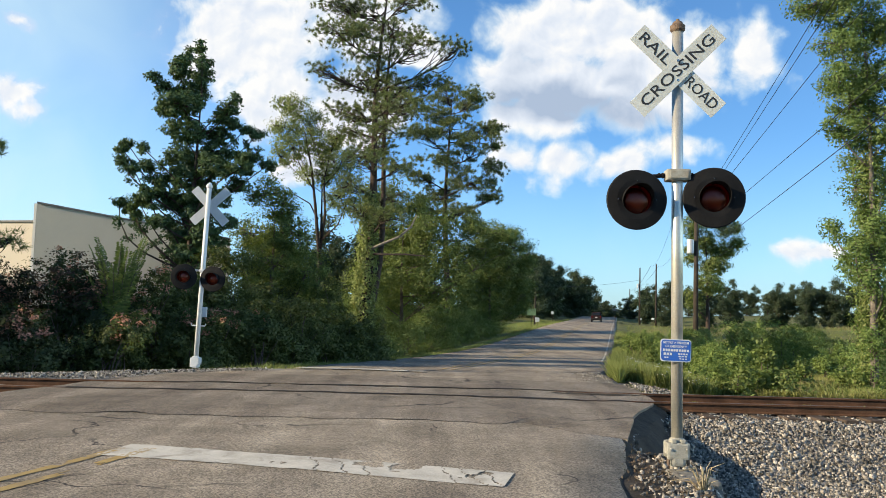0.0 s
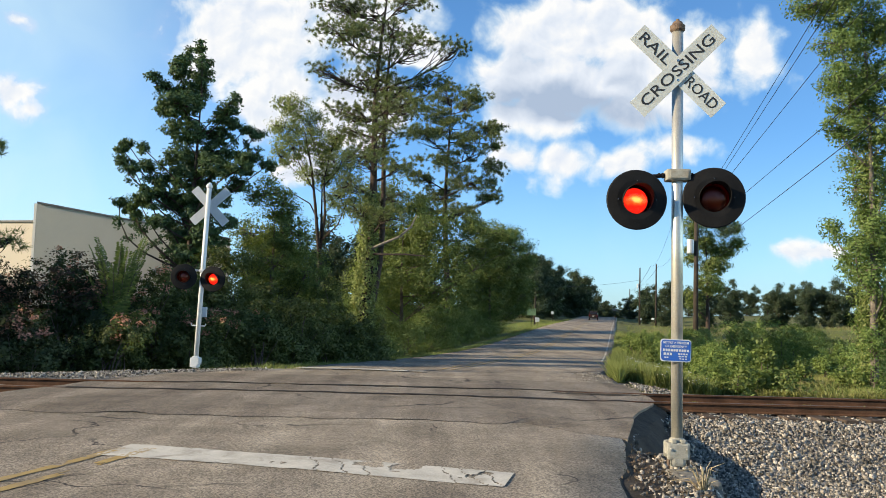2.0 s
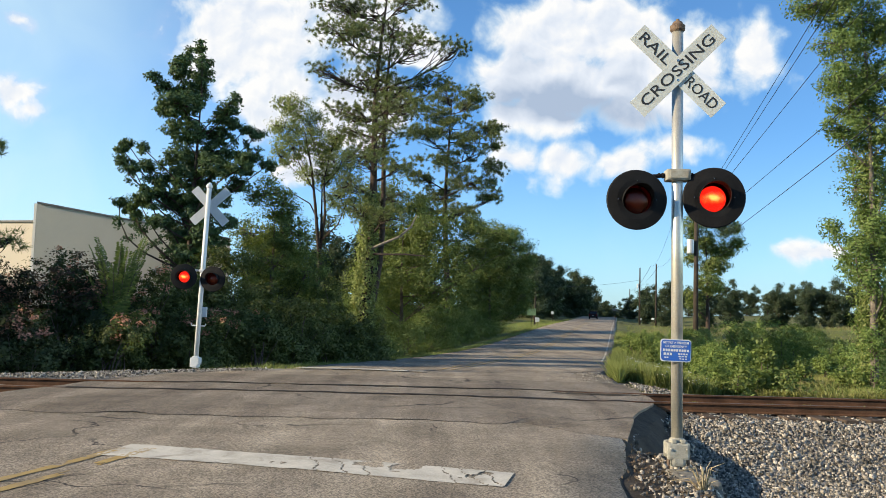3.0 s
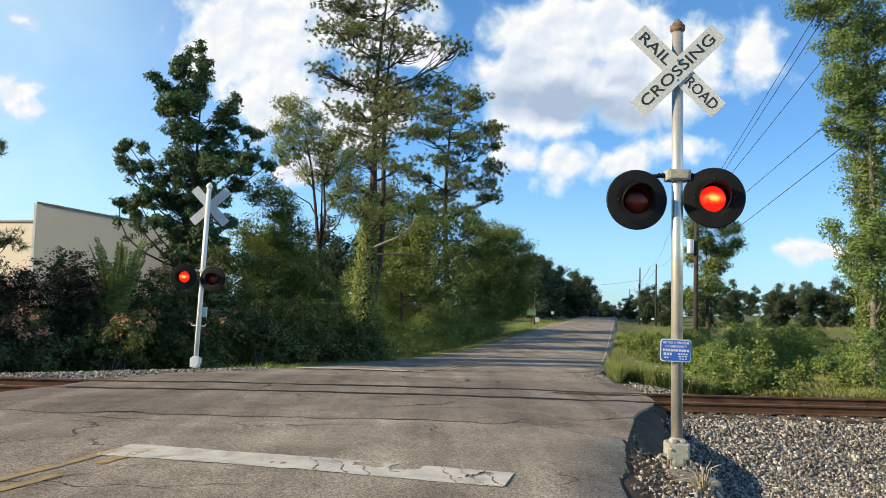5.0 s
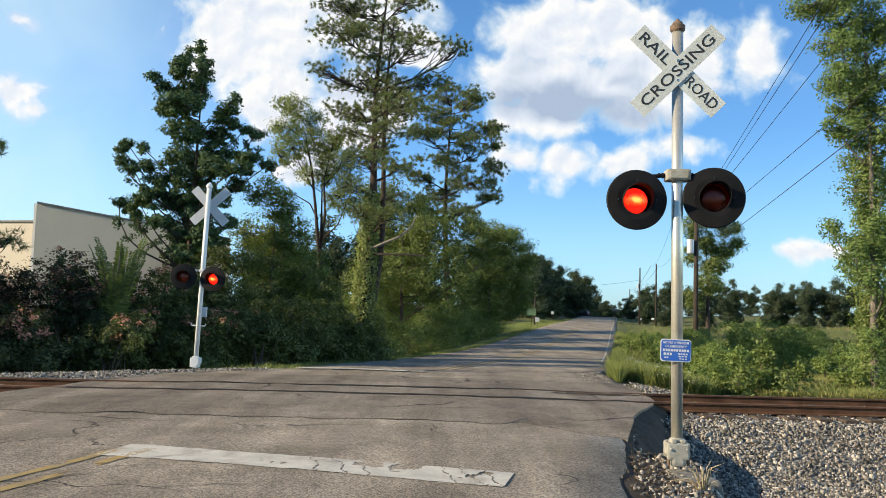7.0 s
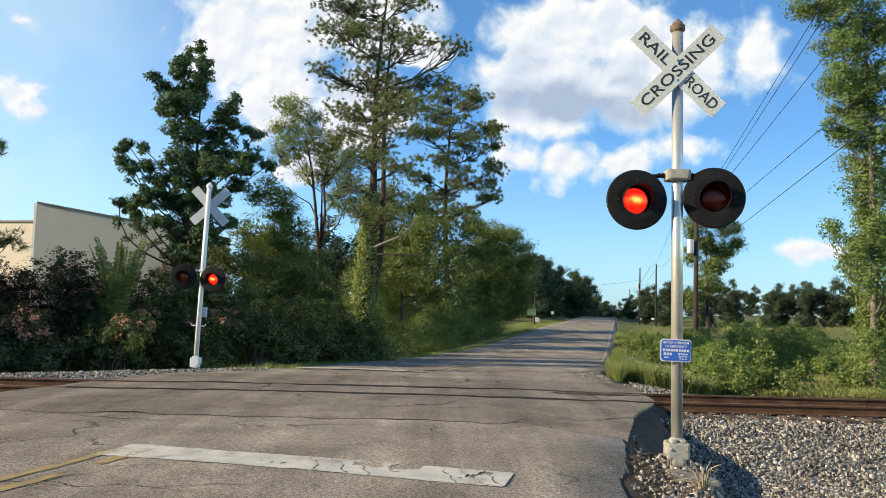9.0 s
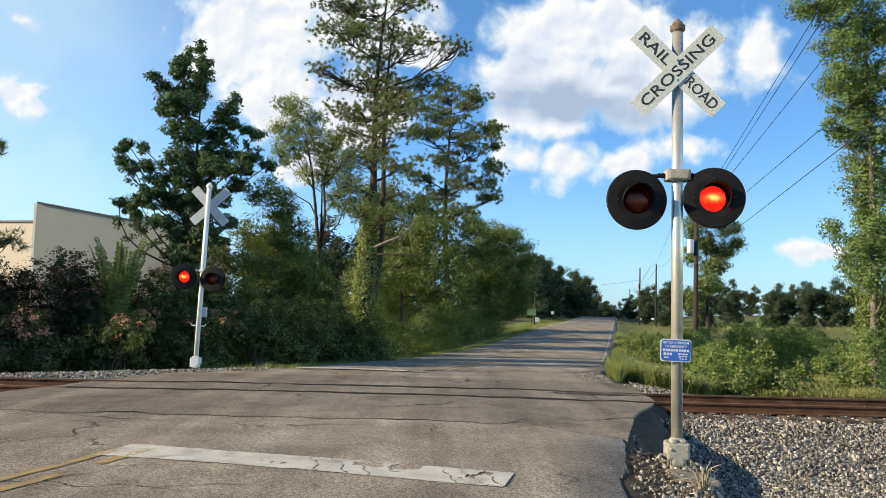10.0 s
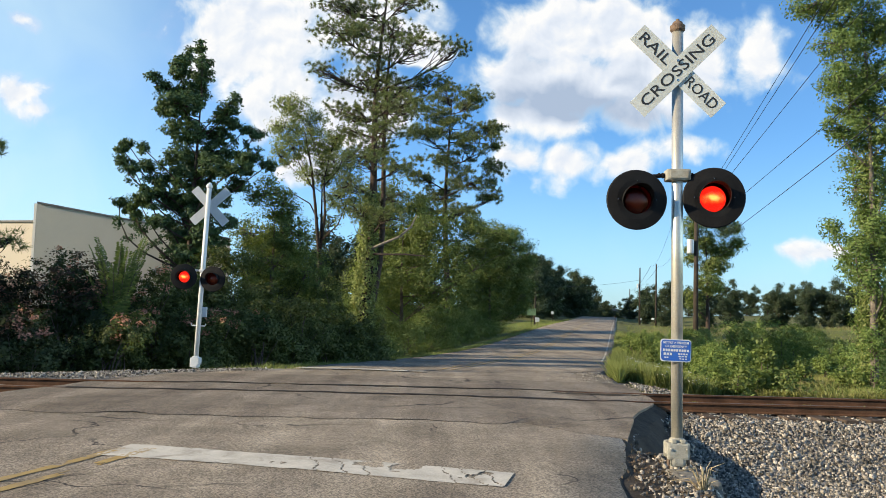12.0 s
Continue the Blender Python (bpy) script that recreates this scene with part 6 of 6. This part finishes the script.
# ---------------------------------------------------------------- car
def make_car():
    car = empty("car", pose(29.3, 151, 0.12))
    tagged(car, "dark maroon compact utility car driving away", "car")
    bm = bmesh.new()
    sec = [(-2.1, 0.45, 0.80, 0.78), (-2.05, 0.35, 0.86, 0.98), (-1.0, 0.32, 0.89, 1.02), (0.6, 0.32, 0.89, 0.98), (1.4, 0.32, 0.87, 0.92), (2.0, 0.36, 0.82, 0.80), (2.12, 0.45, 0.74, 0.70)]
    ring_loft(bm, [[(-w, y, z0), (w, y, z0), (w * 1.0, y, z1 - 0.18), (w * 0.94, y, z1), (-w * 0.94, y, z1), (-w, y, z1 - 0.18)] for y, z0, w, z1 in sec])
    part("body", bm, M["car_red"], car)
    bm = bmesh.new()
    ring_loft(bm, [[(-w, y, 0.95), (w, y, 0.95), (w * 0.82, y, z), (-w * 0.82, y, z)] for y, w, z in ((-2.0, 0.80, 1.05), (-1.75, 0.82, 1.62), (-0.6, 0.83, 1.68), (0.3, 0.83, 1.62), (0.95, 0.80, 1.0))])
    cab = part("cabin", bm, M["car_red"], car)
    bm = bmesh.new()
    box(bm, 0, -1.93, 1.32, 1.22, 0.03, 0.40, 0.01, Euler((radians(-23), 0, 0)))
    part("rear_window", bm, M["car_glass"], cab)
    bm = bmesh.new()
    box(bm, 0, 0.68, 1.31, 1.25, 0.03, 0.66, 0.01, Euler((radians(46), 0, 0)))
    part("windscreen", bm, M["car_glass"], cab)
    for sx in (-1, 1):
        bm = bmesh.new()
        box(bm, sx * 0.775, -0.7, 1.30, 0.03, 1.8, 0.40, 0.01, Euler((0, radians(-10 * sx), 0)))
        part("side_window", bm, M["car_glass"], cab)
        bm = bmesh.new()
        box(bm, sx * 0.72, -2.08, 0.90, 0.16, 0.06, 0.26, 0.02)
        part("tail_light", bm, M["tail_red"], car, "red tail light")
        bm = bmesh.new()
        box(bm, sx * 0.62, 2.07, 0.68, 0.3, 0.06, 0.14, 0.02)
        part("headlight", bm, M["chrome"], car)
        for y in (-1.3, 1.35):
            bm = bmesh.new()
            lathe(bm, [(0.2, -0.11), (0.31, -0.11), (0.34, -0.08), (0.34, 0.08), (0.31, 0.11), (0.2, 0.11)], 'X', (sx * 0.78, y, 0.34), 20)
            w = part("wheel", bm, M["rubber"], car)
            bm = bmesh.new()
            lathe(bm, [(0.0005, -0.09), (0.19, -0.10), (0.205, 0), (0.19, 0.10), (0.0005, 0.09)], 'X', (sx * 0.78, y, 0.34), 14)
            part("rim", bm, M["chrome"], w)
    bm = bmesh.new()
    box(bm, 0, -2.13, 0.52, 1.6, 0.12, 0.2, 0.03)
    part("bumper", bm, M["rubber"], car)
    bm = bmesh.new()
    box(bm, 0, -2.14, 0.80, 0.32, 0.02, 0.15)
    part("plate", bm, M["white_metal"], car)
    return car


# ---------------------------------------------------------------- clouds
def make_clouds():
    """A far backdrop of drifting fair-weather clouds."""
    D = 2400
    m = bpy.data.materials.new("cloud")
    m.use_nodes = True
    nt = m.node_tree
    nt.nodes.remove(nt.nodes["Principled BSDF"])
    co = nt.nodes.new("ShaderNodeTexCoord").outputs["Object"]
    # shapes: x, z, half width, half height (m), weight
    banks = [(-262, 623, 189, 171, 1.4), (-102, 814, 146, 77, 1.5), (-395, 443, 103, 77, 1.5), (-638, 845, 189, 154, 1.2), (-620, 828, 306, 237, 1.2), (-525, 651, 168, 187, 1.1), (-270, 873, 335, 187, 0.9), (336, 871, 266, 158, 1.2), (521, 875, 276, 168, 1.2), (365, 710, 375, 148, 1.2), (296, 610, 256, 89, 1.1), (697, 790, 335, 197, 0.9), (575, 627, 256, 89, 0.9), (960, 833, 118, 128, 0.9), (229, 476, 129, 94, 0.75), (377, 463, 142, 89, 0.75), (559, 464, 106, 82, 0.75), (715, 533, 168, 55, 0.6), (-1317, 638, 112, 80, 0.75), (-1268, 590, 94, 64, 0.6), (-1317, 871, 64, 33, 0.6), (1074, 205, 82, 58, 0.6), (1189, 208, 94, 45, 0.6), (-463, 415, 79, 55, 1)]
    wob = nt.nodes.new("ShaderNodeTexNoise")
    wob.inputs["Scale"].default_value, wob.inputs["Detail"].default_value = 0.008, 3
    nt.links.new(co, wob.inputs["Vector"])
    wv = nt.nodes.new("ShaderNodeVectorMath")
    wv.operation = 'MULTIPLY_ADD'
    nt.links.new(wob.outputs["Color"], wv.inputs[0])
    wv.inputs[1].default_value = (60, 0, 60)
    nt.links.new(co, wv.inputs[2])
    off = nt.nodes.new("ShaderNodeVectorMath")
    off.operation = 'SUBTRACT'
    nt.links.new(wv.outputs[0], off.inputs[0])
    off.inputs[1].default_value = (30, 0, 30)
    field = None
    low = None
    for x, z, rx, rz, w in banks:
        mp = nt.nodes.new("ShaderNodeMapping")
        mp.vector_type = 'POINT'
        mp.inputs["Location"].default_value = (-x / rx, 0, -z / rz)
        mp.inputs["Scale"].default_value = (1 / rx, 0, 1 / rz)
        nt.links.new(off.outputs[0], mp.inputs["Vector"])
        ln = nt.nodes.new("ShaderNodeVectorMath")
        ln.operation = 'LENGTH'
        nt.links.new(mp.outputs[0], ln.inputs[0])
        v = calc(nt, 'MULTIPLY', calc(nt, 'SUBTRACT', 1.0, ln.outputs["Value"]), w)
        field = v if field is None else calc(nt, 'SMOOTH_MAX', field, v, 0.25)
    fluff = noise_tex(nt, off.outputs[0], 0.0075, 9, 0.52, 0.2)
    sh = nt.nodes.new("ShaderNodeVectorMath")
    sh.operation = 'ADD'
    nt.links.new(off.outputs[0], sh.inputs[0])
    sh.inputs[1].default_value = (-14, 0, 22)
    fluff2 = noise_tex(nt, sh.outputs[0], 0.0075, 5, 0.5, 0.2)
    dens = calc(nt, 'ADD', field, calc(nt, 'MULTIPLY', calc(nt, 'SUBTRACT', fluff, 0.5), 1.7))
    alpha = nt.nodes.new("ShaderNodeMapRange")
    alpha.interpolation_type = 'SMOOTHSTEP'
    alpha.inputs[1].default_value, alpha.inputs[2].default_value = 0.0, 0.55
    nt.links.new(dens, alpha.inputs[0])
    sep = nt.nodes.new("ShaderNodeSeparateXYZ")
    nt.links.new(co, sep.inputs[0])
    low = nt.nodes.new("ShaderNodeMapRange")
    low.interpolation_type = 'SMOOTHSTEP'
    for i, v in enumerate((0.0, 620.0, 0.34, 0.0)):
        low.inputs[1 + i].default_value = v
    nt.links.new(sep.outputs["Z"], low.inputs[0])
    west = nt.nodes.new("ShaderNodeMapRange")
    west.interpolation_type = 'SMOOTHSTEP'
    for i, v in enumerate((-250.0, -1500.0, 0.0, 0.62)):
        west.inputs[1 + i].default_value = v
    nt.links.new(sep.outputs["X"], west.inputs[0])
    haze = calc(nt, 'MULTIPLY', calc(nt, 'ADD', low.outputs[0], west.outputs[0]), calc(nt, 'MULTIPLY_ADD', noise_tex(nt, co, 0.003, 4, 0.5, 0.5), 1.0, 0.45))
    cover = calc(nt, 'MAXIMUM', alpha.outputs[0], haze)
    # Bright tops and grey undersides: cloud shading put into the backdrop's colour.
    relief = calc(nt, 'MULTIPLY_ADD', calc(nt, 'SUBTRACT', fluff, fluff2), 1.9, 0.72)
    thick = calc(nt, 'SUBTRACT', relief, calc(nt, 'MULTIPLY', dens, 0.16))
    for x, z, rx, rz, w in [(278, 655, 270, 90, 0.9), (482, 630, 270, 80, 0.9), (382, 710, 118, 43, 0.5), (575, 715, 99, 43, 0.45), (241, 778, 138, 79, 0.4), (522, 768, 158, 71, 0.4), (889, 706, 177, 79, 0.38), (-317, 692, 158, 79, 0.4), (680, 585, 217, 59, 0.5)]:
        mp = nt.nodes.new("ShaderNodeMapping")
        mp.inputs["Location"].default_value = (-x / rx, 0, -z / rz)
        mp.inputs["Scale"].default_value = (1 / rx, 0, 1 / rz)
        nt.links.new(off.outputs[0], mp.inputs["Vector"])
        ln = nt.nodes.new("ShaderNodeVectorMath")
        ln.operation = 'LENGTH'
        nt.links.new(mp.outputs[0], ln.inputs[0])
        under = nt.nodes.new("ShaderNodeMapRange")
        under.interpolation_type = 'SMOOTHSTEP'
        under.inputs[1].default_value, under.inputs[2].default_value = 1.0, 0.2
        under.inputs[3].default_value, under.inputs[4].default_value = 0.0, w
        nt.links.new(ln.outputs["Value"], under.inputs[0])
        thick = calc(nt, 'SUBTRACT', thick, under.outputs[0])
    col = ramp(nt, calc(nt, 'MULTIPLY_ADD', thick, 0.6, 0.3), [(0.06, (0.44, 0.54, 0.70)), (0.56, (0.80, 0.86, 0.95)), (0.75, (1.0, 1.0, 0.99))])
    col = mixc(nt, alpha.outputs[0], (0.70, 0.93, 1.0), col)
    e = nt.nodes.new("ShaderNodeEmission")
    e.inputs["Strength"].default_value = 0.505
    nt.links.new(col, e.inputs["Color"])
    tr = nt.nodes.new("ShaderNodeBsdfTransparent")
    mx = nt.nodes.new("ShaderNodeMixShader")
    nt.links.new(cover, mx.inputs[0])
    nt.links.new(tr.outputs[0], mx.inputs[1])
    nt.links.new(e.outputs[0], mx.inputs[2])
    nt.links.new(mx.outputs[0], nt.nodes["Material Output"].inputs["Surface"])
    bm = bmesh.new()
    vs = [bm.verts.new(p) for p in ((-2000, 0, 0), (2000, 0, 0), (2000, 0, 1500), (-2000, 0, 1500))]
    bm.faces.new(vs)
    ob = part("backdrop_clouds", bm, m)
    ob.matrix_world = pose(0, D, 0)
    return tagged(ob, "white and grey fair-weather clouds in a blue sky", "clouds", kind="structure")


# ---------------------------------------------------------------- build
make_ground()
make_road()
make_markings()
make_stain()
make_track()
make_gravel()
make_far_mound()
near_signal, near_shutters = make_signal("railroad_signal", (2.59, 8.72, 0.0), -1, "silver crossing signal mast with black flashing lights and blue notice", M["silver"], 4.96, True, -4.0)
far_signal, far_shutters = make_signal("railroad_signal", (-6.36, 20.75, -0.02), 1, "white crossing signal mast seen from behind on gravel", M["white_metal"], 4.86, False, 0.0, 1.7)
make_footing()
make_track_weeds()
dead_leaves()
make_building()
make_poles()
make_signs()
plant_all()
far_woods()
car = make_car()
clouds = make_clouds()


# ---------------------------------------------------------------- what moves
def shutter_rows(rest, switches):
    """Each switch turns the shutter by half a turn within a tenth of a second."""
    rows, a = [(0.0, rest)], 0
    for t in switches:
        for k in range(4):
            rows.append((t - 0.1 + k / 30, rest @ pose(0, 0, 0, 0, 0, a + 60 * k)))
        a += 180
    if rows[-1][0] < 12.0:
        rows.append((12.0, rest @ pose(0, 0, 0, 0, 0, a)))
    return rows


def motions():
    # ends of the switching moments: first light on/off, second light on/off
    first = [1.9, 2.2, 2.5, 2.767, 3.2, 3.667, 4.3, 4.8, 5.5, 5.967, 6.6, 7.133, 7.8, 8.3, 9.0, 9.467, 10.1, 10.633, 11.267, 11.8]
    second = first[1:]
    for sh, sw in ((near_shutters[0], first), (near_shutters[1], second), (far_shutters[1], first), (far_shutters[0], second)):
        walk(sh[0], shutter_rows(sh[1], sw))
    walk(clouds, [(0.0, pose(-14, 2400, 0)), (12.0, pose(2, 2400, 0))])
    rows = []
    for t, x, y, turn in ((0, 26.4, 135, -12), (1.5, 29.0, 151, -12), (3, 31.6, 165, -12), (4, 34.0, 178, -12), (5, 36.5, 191, -11), (5.6, 38.2, 200, -6), (6.2, 38.9, 206, 4), (7, 38.4, 215, 35), (7.8, 35.0, 224, 62), (9, 25, 237, 78), (12, -4, 242, 82)):
        rows.append((t, pose(x, y, max(road_z(y), ground_z(x, y)) + 0.01, 0, 0, turn)))
    walk(car, rows)


motions()
